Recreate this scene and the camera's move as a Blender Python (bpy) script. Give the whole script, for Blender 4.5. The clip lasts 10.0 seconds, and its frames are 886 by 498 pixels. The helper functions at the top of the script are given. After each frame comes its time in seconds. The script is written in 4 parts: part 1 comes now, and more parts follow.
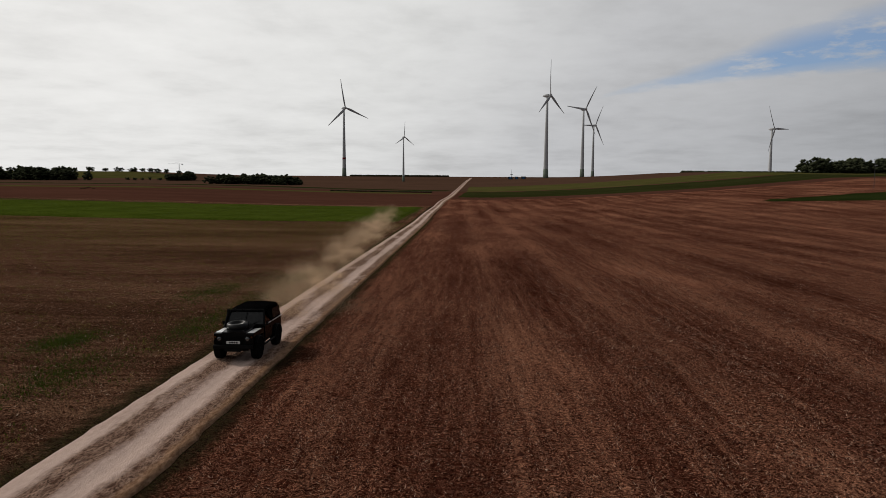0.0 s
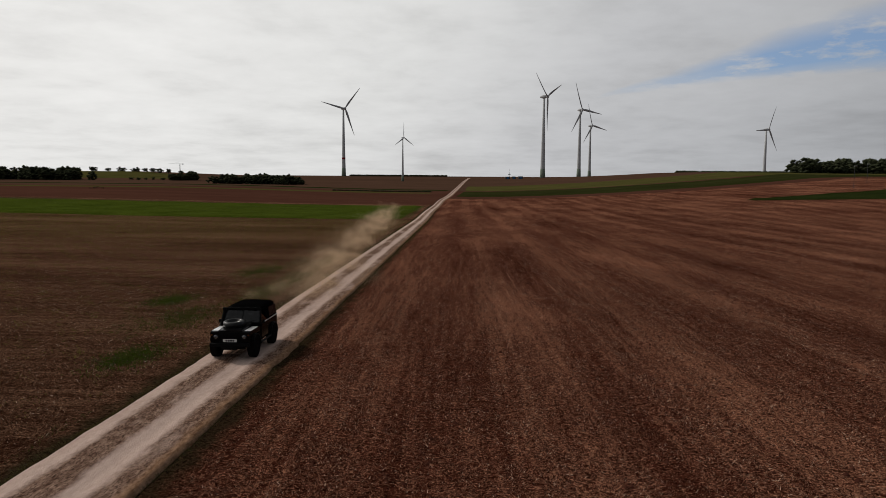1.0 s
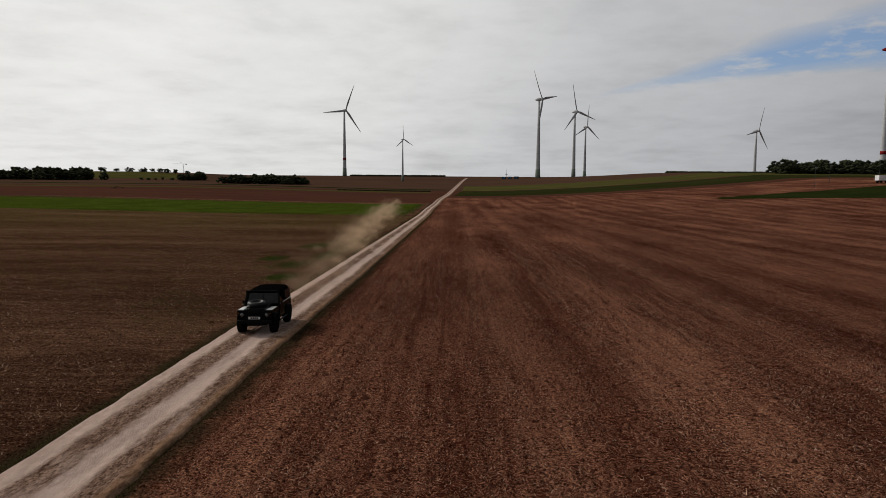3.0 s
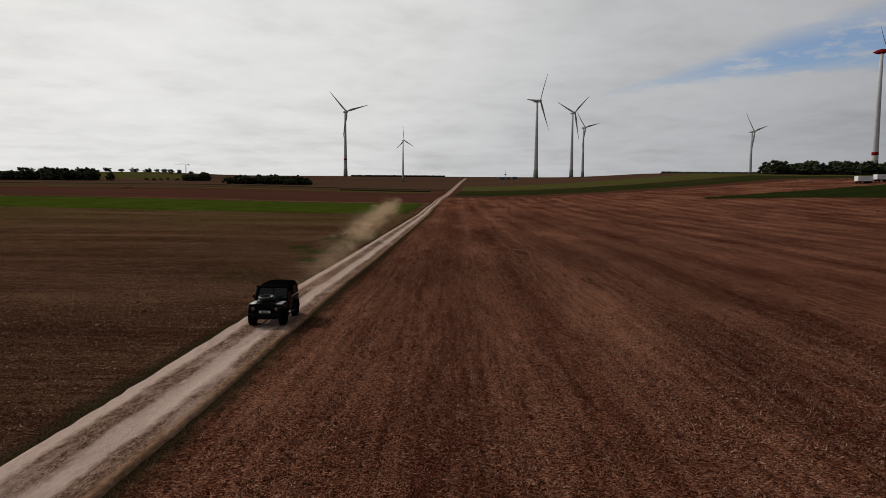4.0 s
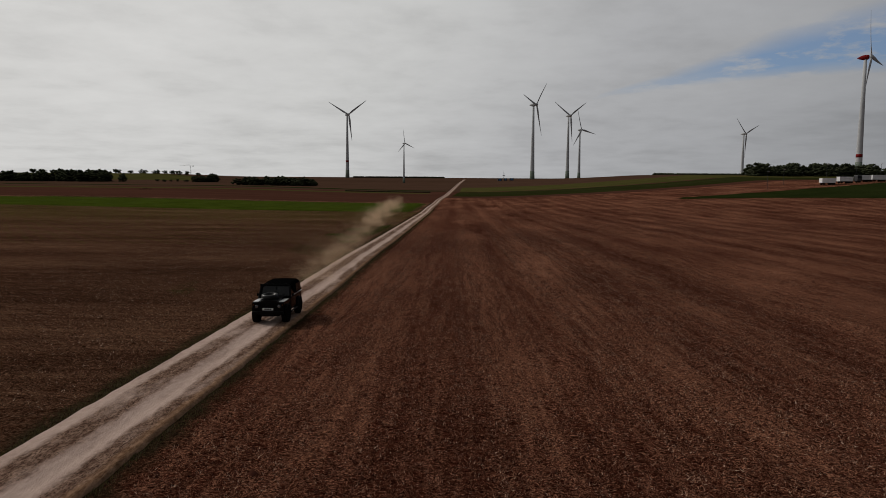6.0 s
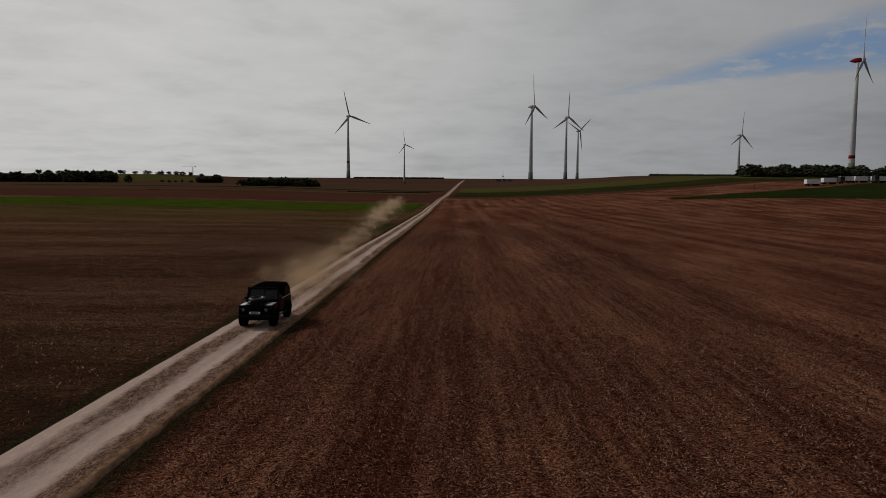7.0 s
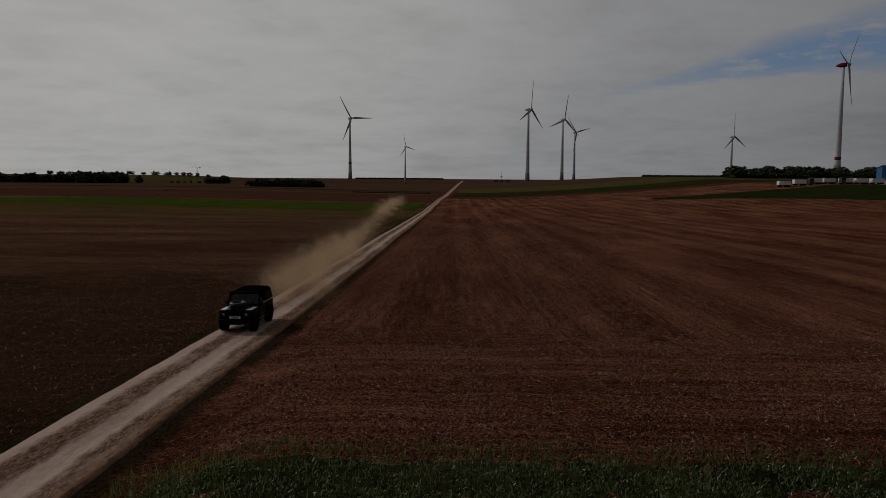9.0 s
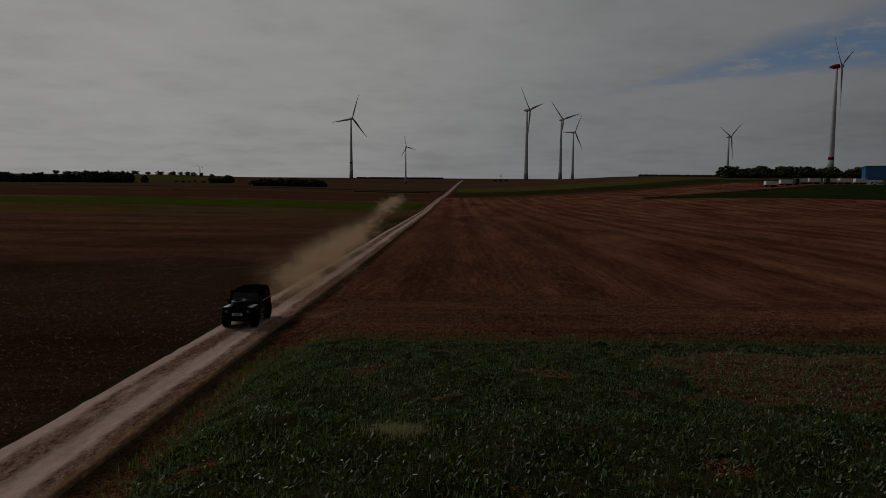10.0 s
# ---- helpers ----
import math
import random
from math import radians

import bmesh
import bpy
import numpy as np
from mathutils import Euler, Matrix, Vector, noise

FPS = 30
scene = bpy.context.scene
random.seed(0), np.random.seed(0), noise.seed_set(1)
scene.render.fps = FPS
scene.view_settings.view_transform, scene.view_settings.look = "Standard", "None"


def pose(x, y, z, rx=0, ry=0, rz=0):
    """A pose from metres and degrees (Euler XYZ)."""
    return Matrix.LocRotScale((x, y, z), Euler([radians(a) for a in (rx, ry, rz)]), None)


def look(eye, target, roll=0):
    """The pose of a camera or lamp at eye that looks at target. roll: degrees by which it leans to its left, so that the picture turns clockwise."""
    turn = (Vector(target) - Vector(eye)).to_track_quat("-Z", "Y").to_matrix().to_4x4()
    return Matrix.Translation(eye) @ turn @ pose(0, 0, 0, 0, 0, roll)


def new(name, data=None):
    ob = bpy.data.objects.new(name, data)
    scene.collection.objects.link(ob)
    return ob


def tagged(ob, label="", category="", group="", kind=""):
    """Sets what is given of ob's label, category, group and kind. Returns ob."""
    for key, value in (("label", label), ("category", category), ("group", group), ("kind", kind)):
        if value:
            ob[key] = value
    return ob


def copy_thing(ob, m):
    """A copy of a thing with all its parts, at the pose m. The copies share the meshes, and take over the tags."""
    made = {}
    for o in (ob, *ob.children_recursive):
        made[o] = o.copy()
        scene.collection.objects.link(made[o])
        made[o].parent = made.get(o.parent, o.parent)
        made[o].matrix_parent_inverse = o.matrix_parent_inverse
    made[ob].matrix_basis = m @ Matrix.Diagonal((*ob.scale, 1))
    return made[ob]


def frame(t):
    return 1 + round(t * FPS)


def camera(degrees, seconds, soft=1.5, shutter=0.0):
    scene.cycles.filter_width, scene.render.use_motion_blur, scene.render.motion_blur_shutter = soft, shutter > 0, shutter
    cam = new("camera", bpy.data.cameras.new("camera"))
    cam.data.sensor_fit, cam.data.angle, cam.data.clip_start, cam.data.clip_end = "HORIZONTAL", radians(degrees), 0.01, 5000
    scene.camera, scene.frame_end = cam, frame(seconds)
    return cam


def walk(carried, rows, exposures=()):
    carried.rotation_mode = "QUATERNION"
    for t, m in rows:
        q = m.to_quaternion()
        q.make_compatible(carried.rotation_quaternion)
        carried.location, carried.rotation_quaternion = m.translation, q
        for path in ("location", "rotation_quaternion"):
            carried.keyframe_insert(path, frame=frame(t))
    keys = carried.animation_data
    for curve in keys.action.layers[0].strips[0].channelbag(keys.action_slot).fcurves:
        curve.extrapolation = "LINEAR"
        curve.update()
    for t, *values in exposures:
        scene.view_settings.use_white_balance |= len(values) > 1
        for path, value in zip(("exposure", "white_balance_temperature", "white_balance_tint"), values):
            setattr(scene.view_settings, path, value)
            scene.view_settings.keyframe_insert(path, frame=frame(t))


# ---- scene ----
cam = camera(70, 10.0, soft=0.65)
LEAN = pose(0, 0, 0, 0, 0, 0.41)
PATH = [
    (0, pose(8.148, 1.137, 6.244, 84.835, 0, 1.490) @ LEAN),
    (0.5, pose(7.993, -3.442, 6.209, 84.821, 0, 1.391) @ LEAN),
    (1, pose(7.940, -8.345, 6.183, 84.807, 0, 1.314) @ LEAN),
    (1.5, pose(7.966, -13.503, 6.163, 84.795, 0, 1.255) @ LEAN),
    (2, pose(8.046, -18.854, 6.149, 84.785, 0, 1.211) @ LEAN),
    (2.5, pose(8.163, -24.345, 6.138, 84.780, 0, 1.177) @ LEAN),
    (3, pose(8.299, -29.927, 6.131, 84.779, 0, 1.152) @ LEAN),
    (3.5, pose(8.442, -35.561, 6.127, 84.783, 0, 1.132) @ LEAN),
    (4, pose(8.580, -41.214, 6.125, 84.791, 0, 1.116) @ LEAN),
    (4.5, pose(8.705, -46.861, 6.125, 84.805, 0, 1.101) @ LEAN),
    (5, pose(8.813, -52.484, 6.129, 84.822, 0, 1.086) @ LEAN),
    (5.5, pose(8.902, -58.072, 6.137, 84.842, 0, 1.071) @ LEAN),
    (6, pose(8.973, -63.621, 6.150, 84.864, 0, 1.055) @ LEAN),
    (6.5, pose(9.030, -69.136, 6.170, 84.886, 0, 1.037) @ LEAN),
    (7, pose(9.079, -74.627, 6.197, 84.906, 0, 1.020) @ LEAN),
    (7.5, pose(9.129, -80.112, 6.236, 84.921, 0, 1.002) @ LEAN),
    (8, pose(9.195, -85.618, 6.288, 84.930, 0, 0.986) @ LEAN),
    (8.5, pose(9.289, -91.177, 6.355, 84.930, 0, 0.974) @ LEAN),
    (9, pose(9.432, -96.830, 6.442, 84.916, 0, 0.966) @ LEAN),
    (9.5, pose(9.645, -102.623, 6.551, 84.885, 0, 0.967) @ LEAN),
    (10, pose(9.950, -108.612, 6.686, 84.835, 0, 0.979) @ LEAN),
]
FADE = [(0.0, -0.07), (4.5, -0.13), (5.0, -0.20), (5.7, -0.37), (7.0, -0.66), (8.0, -0.95), (9.0, -1.26), (10.0, -1.62)]
walk(cam, PATH, FADE)

# ---- light ----
SUN_DIR = Vector((-0.74, 0.40, 0.62)).normalized()
world = bpy.data.worlds.new("sky")
scene.world = world
world.use_nodes = True


def nodes_of(tree):
    tree.nodes.clear()

    def n(kind, inputs=(), **props):
        nd = tree.nodes.new(kind)
        for k, v in props.items():
            setattr(nd, k, v)
        for k, v in dict(inputs).items():
            sock = nd.inputs[k]
            if isinstance(v, bpy.types.NodeSocket):
                tree.links.new(v, sock)
            else:
                sock.default_value = v
        return nd
    return n


def ramp(n, fac, stops):
    nd = n("ShaderNodeValToRGB", {0: fac})
    el = nd.color_ramp.elements
    while len(el) < len(stops):
        el.new(0.5)
    for e, (p, c) in zip(el, stops):
        e.position = p
        e.color = (c, c, c, 1) if isinstance(c, (int, float)) else (*c, 1)
    return nd.outputs[0]


def mixc(n, fac, a, b, mode="MIX"):
    nd = n("ShaderNodeMix", data_type="RGBA", blend_type=mode)
    for i, v in ((0, fac), (6, a), (7, b)):
        if isinstance(v, bpy.types.NodeSocket):
            nd.id_data.links.new(v, nd.inputs[i])
        else:
            nd.inputs[i].default_value = (*v, 1) if isinstance(v, tuple) and len(v) == 3 else v
    return nd.outputs[2]


def math_(n, op, a, b=0.0, c=None):
    ins = {0: a, 1: b}
    if c is not None:
        ins[2] = c
    return n("ShaderNodeMath", ins, operation=op).outputs[0]


def build_sky():
    n = nodes_of(world.node_tree)
    sky = n("ShaderNodeTexSky", sky_type="NISHITA", sun_disc=False, sun_elevation=math.asin(SUN_DIR.z),
            sun_rotation=math.atan2(SUN_DIR.x, SUN_DIR.y), air_density=1.0, dust_density=1.0)
    blue = mixc(n, 1.0, sky.outputs[0], (0.074, 0.092, 0.116), "MULTIPLY")
    way = n("ShaderNodeTexCoord").outputs["Generated"]
    # the cloud deck is a level sheet: its pattern is read where the view meets it
    sep = n("ShaderNodeSeparateXYZ", {0: way})
    up = math_(n, "MAXIMUM", sep.outputs[2], 0.02)
    flat = n("ShaderNodeCombineXYZ", {0: math_(n, "DIVIDE", sep.outputs[0], math_(n, "ADD", up, 0.12)),
                                      1: math_(n, "DIVIDE", sep.outputs[1], math_(n, "ADD", up, 0.12)), 2: 0.0}).outputs[0]
    big = n("ShaderNodeTexNoise", {"Vector": flat, "Scale": 0.9, "Detail": 6.0, "Roughness": 0.55, "Distortion": 0.4}).outputs[0]
    fine = n("ShaderNodeTexNoise", {"Vector": flat, "Scale": 3.1, "Detail": 8.0, "Roughness": 0.6}).outputs[0]
    dot = n("ShaderNodeVectorMath", {0: way, 1: tuple(SUN_DIR)}, operation="DOT_PRODUCT").outputs["Value"]
    glow = ramp(n, math_(n, "MULTIPLY_ADD", dot, 0.5, 0.5), [(0.0, (0.10, 0.105, 0.115)), (0.36, (0.16, 0.165, 0.18)), (0.5, (0.42, 0.43, 0.45)), (0.66, (0.58, 0.585, 0.60)),
                                                            (0.78, (0.80, 0.80, 0.79)), (0.92, (0.92, 0.91, 0.89)), (1.0, (1.0, 0.99, 0.96))])
    shade = ramp(n, math_(n, "ADD", math_(n, "MULTIPLY", big, 0.6), math_(n, "MULTIPLY", fine, 0.4)), [(0.30, 0.80), (0.5, 0.98), (0.68, 1.08)])
    # unseen overhead part of the deck dimmed to lower the light on the ground
    thick = ramp(n, sep.outputs[2], [(0.28, 1.0), (0.75, 0.38)])
    cloud = mixc(n, 1.0, mixc(n, 1.0, glow, shade, "MULTIPLY"), thick, "MULTIPLY")
    # a gap in the deck, long and narrow
    rel = n("ShaderNodeVectorMath", {0: flat, 1: GAP_AT}, operation="SUBTRACT").outputs[0]
    along = n("ShaderNodeVectorMath", {0: rel, 1: (0.69, -0.72, 0)}, operation="DOT_PRODUCT").outputs["Value"]
    across = n("ShaderNodeVectorMath", {0: rel, 1: (0.72, 0.69, 0)}, operation="DOT_PRODUCT").outputs["Value"]
    wob = math_(n, "MULTIPLY_ADD", big, 0.5, -0.25)
    off = math_(n, "ABSOLUTE", math_(n, "ADD", across, wob))
    wide = math_(n, "MAXIMUM", math_(n, "MULTIPLY_ADD", along, 0.16, 0.14), 0.02)
    k = math_(n, "DIVIDE", off, wide)
    gap = math_(n, "MULTIPLY", ramp(n, math_(n, "MULTIPLY", k, 0.5), [(0.30, 1.0), (0.95, 0.0)]), ramp(n, math_(n, "ADD", along, 0.8), [(0.0, 0.0), (0.9, 0.68), (1.0, 0.78)]))
    wisps = ramp(n, fine, [(0.50, 1.0), (0.62, 0.12)])
    hole = math_(n, "MULTIPLY", gap, wisps)
    out = mixc(n, hole, cloud, blue)
    bg = n("ShaderNodeBackground", {"Color": out, "Strength": 0.96})
    n("ShaderNodeOutputWorld", {0: bg.outputs[0]})


GAP_AT = (1.30, 3.12, 0)
build_sky()
sun = new("sun", bpy.data.lights.new("sun", "SUN"))
sun.data.energy, sun.data.angle, sun.data.color = 2.1, radians(2.5), (1.0, 0.93, 0.84)
sun.matrix_world = look((0, 0, 0), -SUN_DIR)


# ---- materials ----
def surface(name, build, rough=0.9, metallic=0.0, spec=0.0):
    m = bpy.data.materials.new(name)
    m.use_nodes = True
    n = nodes_of(m.node_tree)
    b = n("ShaderNodeBsdfPrincipled", {"Roughness": rough, "Metallic": metallic, "Specular IOR Level": spec})
    col, bump = build(n)
    if isinstance(col, tuple):
        b.inputs["Base Color"].default_value = (*col, 1)
    else:
        m.node_tree.links.new(col, b.inputs["Base Color"])
    if bump:
        h, dist = bump
        bp = n("ShaderNodeBump", {"Height": h, "Distance": dist, "Strength": 1.0})
        m.node_tree.links.new(bp.outputs[0], b.inputs["Normal"])
    n("ShaderNodeOutputMaterial", {0: b.outputs[0]})
    return m


def pos(n, sx=1.0, sy=1.0, sz=1.0):
    g = n("ShaderNodeNewGeometry").outputs["Position"]
    return n("ShaderNodeMapping", {"Vector": g, "Scale": (sx, sy, sz)}).outputs[0]


def noise_(n, scale, detail=6.0, rough=0.6, vec=None, **kw):
    return n("ShaderNodeTexNoise", {"Vector": vec if vec else pos(n), "Scale": scale, "Detail": detail, "Roughness": rough, **kw}).outputs[0]


def flecks(n, angle, long_, thin, warp):
    """Lying stalks: noise drawn out along one direction."""
    v = n("ShaderNodeVectorRotate", {"Vector": warp, "Angle": radians(angle)}, rotation_type="Z_AXIS").outputs[0]
    v = n("ShaderNodeMapping", {"Vector": v, "Scale": (long_, thin, 9.0)}).outputs[0]
    return noise_(n, 1.0, 1.5, 0.5, v)


def soil(dark, mid, pale, stripe, along, litter=0.0, bands=0.0, mossy=False):
    """Tilled earth: clods, drill rows along y (0) or x (1), littered with stalks; litter shifts how much of it they cover."""
    def build(n):
        g = n("ShaderNodeSeparateXYZ", {0: pos(n)})
        clod = noise_(n, 6.0, 8.0, 0.75)
        patch = noise_(n, 1.0, 5.0, 0.6, pos(n, 0.09, 0.03) if along == 0 else pos(n, 0.022, 0.09))
        rows = noise_(n, 1.0, 4.0, 0.6, pos(n, 0.5, 0.010) if along == 0 else pos(n, 0.012, 0.5))
        fine = noise_(n, 1.0, 3.0, 0.6, pos(n, 3.0, 0.16) if along == 0 else pos(n, 0.16, 3.0))
        # earth tone follows the clod height: low darker, high lighter
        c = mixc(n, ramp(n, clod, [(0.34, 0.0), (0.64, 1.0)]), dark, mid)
        # how thick the litter lies: windrows, drill rows and patches
        k = math_(n, "ADD", math_(n, "MULTIPLY_ADD", rows, 0.12, -0.06), math_(n, "MULTIPLY_ADD", fine, 0.20, -0.10))
        k = math_(n, "ADD", k, math_(n, "MULTIPLY_ADD", patch, 0.20, -0.10 + litter))
        if bands:
            wave = math_(n, "SINE", math_(n, "MULTIPLY_ADD", g.outputs[0], 2 * math.pi / 6.0, -5 * math.pi))
            k = math_(n, "ADD", k, math_(n, "MULTIPLY", wave, bands))
        warp = n("ShaderNodeVectorMath", {0: pos(n), 1: n("ShaderNodeTexNoise", {"Vector": pos(n), "Scale": 1.7, "Detail": 2.0}).outputs["Color"]}, operation="ADD").outputs[0]
        stalk = math_(n, "MAXIMUM", flecks(n, 25, 11.0, 52.0, warp), math_(n, "MAXIMUM", flecks(n, 85, 13.0, 58.0, warp), flecks(n, 145, 10.0, 46.0, warp)))
        m = math_(n, "ADD", stalk, k)
        tone = noise_(n, 17.0, 2.0, 0.7)
        straw = mixc(n, ramp(n, tone, [(0.36, 0.0), (0.66, 1.0)]), tuple(a * 0.55 + b * 0.45 for a, b in zip(mid, pale)), tuple(v * 1.7 for v in pale))
        c = mixc(n, math_(n, "MULTIPLY", ramp(n, m, [(0.58, 0.0), (0.635, 1.0)]), stripe), c, straw)
        # shade painted into the colour: hollows of the relief below go near black
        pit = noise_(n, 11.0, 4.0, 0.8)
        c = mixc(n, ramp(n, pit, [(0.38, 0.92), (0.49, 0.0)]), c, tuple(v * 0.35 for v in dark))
        if mossy:
            end = math_(n, "ADD", g.outputs[1], math_(n, "MULTIPLY_ADD", noise_(n, 0.12, 4.0, 0.6), 22.0, -11.0))
            moss = mixc(n, ramp(n, clod, [(0.36, 0.0), (0.64, 1.0)]), (0.014, 0.0085, 0.005), (0.062, 0.034, 0.0185))
            c = mixc(n, ramp(n, math_(n, "MULTIPLY_ADD", end, 0.01, 1.0), [(0.46, 0.72), (0.56, 0.0)]), c, moss)
        # trodden dark turf beside the track
        side = math_(n, "ADD", math_(n, "ABSOLUTE", g.outputs[0]), math_(n, "MULTIPLY_ADD", noise_(n, 0.9, 5.0, 0.65), 1.8, -0.9))
        turf = mixc(n, ramp(n, pit, [(0.4, 0.0), (0.6, 1.0)]), (0.011, 0.0085, 0.005), (0.044, 0.034, 0.017))
        c = mixc(n, ramp(n, math_(n, "MULTIPLY", side, 0.2), [(0.34, 0.85), (0.47, 0.0)]), c, turf)
        c = mixc(n, 1.0, c, ramp(n, patch, [(0.3, 0.82), (0.7, 1.14)]), "MULTIPLY")
        h = math_(n, "ADD", math_(n, "ADD", clod, math_(n, "MULTIPLY", stalk, 0.35)), math_(n, "MULTIPLY", pit, 0.7))
        return c, (h, 0.16)
    return build


def two_tone(a, b, scale, bump=0.02, stretch=(1, 1, 1)):
    def build(n):
        v = pos(n, *stretch)
        f = noise_(n, scale, 7.0, 0.65, v)
        g = noise_(n, scale * 0.08, 4.0, 0.6, v)
        k = math_(n, "ADD", math_(n, "MULTIPLY", f, 0.6), math_(n, "MULTIPLY", g, 0.4))
        return mixc(n, ramp(n, k, [(0.38, 0.0), (0.62, 1.0)]), a, b), (f, bump)
    return build


def varied(a, b):
    """Colour that differs from piece to piece."""
    def build(n):
        r = n("ShaderNodeNewGeometry").outputs["Random Per Island"]
        return mixc(n, r, a, b), None
    return build


def straw_build(stops):
    def build(n):
        r = n("ShaderNodeNewGeometry").outputs["Random Per Island"]
        return ramp(n, r, stops), None
    return build


def leafy(name, a, b, thru=0.5, gloss=0.03):
    m = bpy.data.materials.new(name)
    m.use_nodes = True
    n = nodes_of(m.node_tree)
    col = mixc(n, n("ShaderNodeNewGeometry").outputs["Random Per Island"], a, b)
    d = n("ShaderNodeBsdfPrincipled", {"Base Color": col, "Roughness": 0.45, "Specular IOR Level": gloss})
    t = n("ShaderNodeBsdfTranslucent", {"Color": mixc(n, 1.0, col, (1.3, 1.4, 0.8), "MULTIPLY")})
    x = n("ShaderNodeMixShader", {0: thru, 1: d.outputs[0], 2: t.outputs[0]})
    n("ShaderNodeOutputMaterial", {0: x.outputs[0]})
    return m


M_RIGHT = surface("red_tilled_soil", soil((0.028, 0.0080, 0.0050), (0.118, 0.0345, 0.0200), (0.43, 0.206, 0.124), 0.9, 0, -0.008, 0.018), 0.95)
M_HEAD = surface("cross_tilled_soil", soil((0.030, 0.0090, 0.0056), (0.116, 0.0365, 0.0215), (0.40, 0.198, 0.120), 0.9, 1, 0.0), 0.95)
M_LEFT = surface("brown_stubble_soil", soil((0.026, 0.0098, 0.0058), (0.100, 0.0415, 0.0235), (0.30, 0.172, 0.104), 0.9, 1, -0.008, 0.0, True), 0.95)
M_RED = surface("far_red_soil", two_tone((0.060, 0.0255, 0.0170), (0.088, 0.038, 0.0255), 0.6, 0.05, (0.2, 1, 1)), 0.95)
M_FARBROWN = surface("far_brown_soil", two_tone((0.060, 0.033, 0.0215), (0.090, 0.050, 0.0335), 0.3, 0.05, (0.2, 1, 1)), 0.95)


def track_build(n):
    lane = n("ShaderNodeAttribute", attribute_name="lane").outputs["Fac"]
    shake = math_(n, "MULTIPLY_ADD", noise_(n, 1.0, 4.0, 0.6, pos(n, 0.5, 0.13)), 0.7, -0.35)
    fray = math_(n, "MULTIPLY_ADD", noise_(n, 5.0, 6.0, 0.75, pos(n, 1, 0.4)), 0.55, -0.275)
    x = math_(n, "ADD", math_(n, "ADD", lane, shake), fray)
    rut = math_(n, "ABSOLUTE", math_(n, "SUBTRACT", math_(n, "ABSOLUTE", x), 0.80))
    worn = ramp(n, rut, [(0.24, 1.0), (0.50, 0.0)])
    grit = noise_(n, 8.0, 8.0, 0.75, pos(n, 1, 0.4))
    pebble = noise_(n, 24.0, 3.0, 0.8, pos(n, 1, 0.45))
    big = noise_(n, 0.6, 5.0, 0.65, pos(n, 1, 0.3))
    dust = mixc(n, ramp(n, grit, [(0.3, 0.0), (0.7, 1.0)]), (0.46, 0.340, 0.292), (0.60, 0.455, 0.392))
    stone = mixc(n, ramp(n, grit, [(0.38, 0.0), (0.66, 1.0)]), (0.095, 0.050, 0.034), (0.40, 0.265, 0.200))
    stone = mixc(n, ramp(n, pebble, [(0.40, 0.95), (0.50, 0.0)]), stone, (0.040, 0.022, 0.015))
    c = mixc(n, math_(n, "MULTIPLY", worn, ramp(n, big, [(0.28, 0.5), (0.5, 1.0)])), stone, dust)
    c = mixc(n, ramp(n, big, [(0.50, 0.0), (0.68, 0.70)]), c, dust)
    # tan earth shoulder
    edge = math_(n, "ADD", lane, fray)
    c = mixc(n, ramp(n, math_(n, "MULTIPLY", edge, 0.4), [(0.64, 0.0), (0.72, 0.8)]), c, mixc(n, ramp(n, grit, [(0.35, 0.0), (0.65, 1.0)]), (0.15, 0.078, 0.042), (0.36, 0.215, 0.130)))
    return c, (math_(n, "ADD", grit, pebble), 0.035)


M_ROAD = surface("pale_gravel_track", track_build, 0.95)
M_CROP = surface("young_green_crop", two_tone((0.030, 0.045, 0.005), (0.068, 0.090, 0.012), 1.6, 0.25), 1.0, 0.0, 0.0)
M_CROPDARK = surface("dark_green_crop", two_tone((0.012, 0.018, 0.005), (0.024, 0.031, 0.009), 1.2, 0.15), 1.0, 0.0, 0.0)
M_MEADOW = surface("pale_meadow", two_tone((0.050, 0.050, 0.014), (0.088, 0.078, 0.026), 0.4, 0.08, (0.15, 1, 1)), 1.0, 0.0, 0.0)
M_SLOPE = surface("olive_slope_crop", two_tone((0.017, 0.021, 0.006), (0.034, 0.036, 0.012), 0.8, 0.15, (0.2, 1, 1)), 1.0, 0.0, 0.0)
M_GRASS = leafy("verge_grass", (0.030, 0.028, 0.012), (0.105, 0.082, 0.038), 0.4)
M_STRAW = surface("straw", straw_build([(0.0, (0.018, 0.007, 0.005)), (0.38, (0.055, 0.021, 0.014)), (0.60, (0.24, 0.120, 0.080)), (0.80, (0.42, 0.245, 0.165)), (1.0, (0.66, 0.47, 0.35))]), 0.6)
M_STRAWL = surface("weathered_straw", straw_build([(0.0, (0.018, 0.007, 0.004)), (0.4, (0.055, 0.024, 0.014)), (0.7, (0.20, 0.105, 0.062)), (0.88, (0.46, 0.30, 0.20)), (1.0, (0.90, 0.72, 0.56))]), 0.7)
M_LEAF = leafy("beet_leaf", (0.045, 0.075, 0.026), (0.130, 0.175, 0.075), 0.35, 0.6)
M_TREE = surface("tree_leaf", varied((0.026, 0.031, 0.018), (0.056, 0.062, 0.034)), 0.7)
M_BARK = surface("bark", two_tone((0.04, 0.03, 0.02), (0.08, 0.06, 0.045), 4.0), 0.9)
M_TOWER = surface("turbine_paint", two_tone((0.42, 0.43, 0.44), (0.50, 0.51, 0.52), 0.2, 0.0), 0.5)
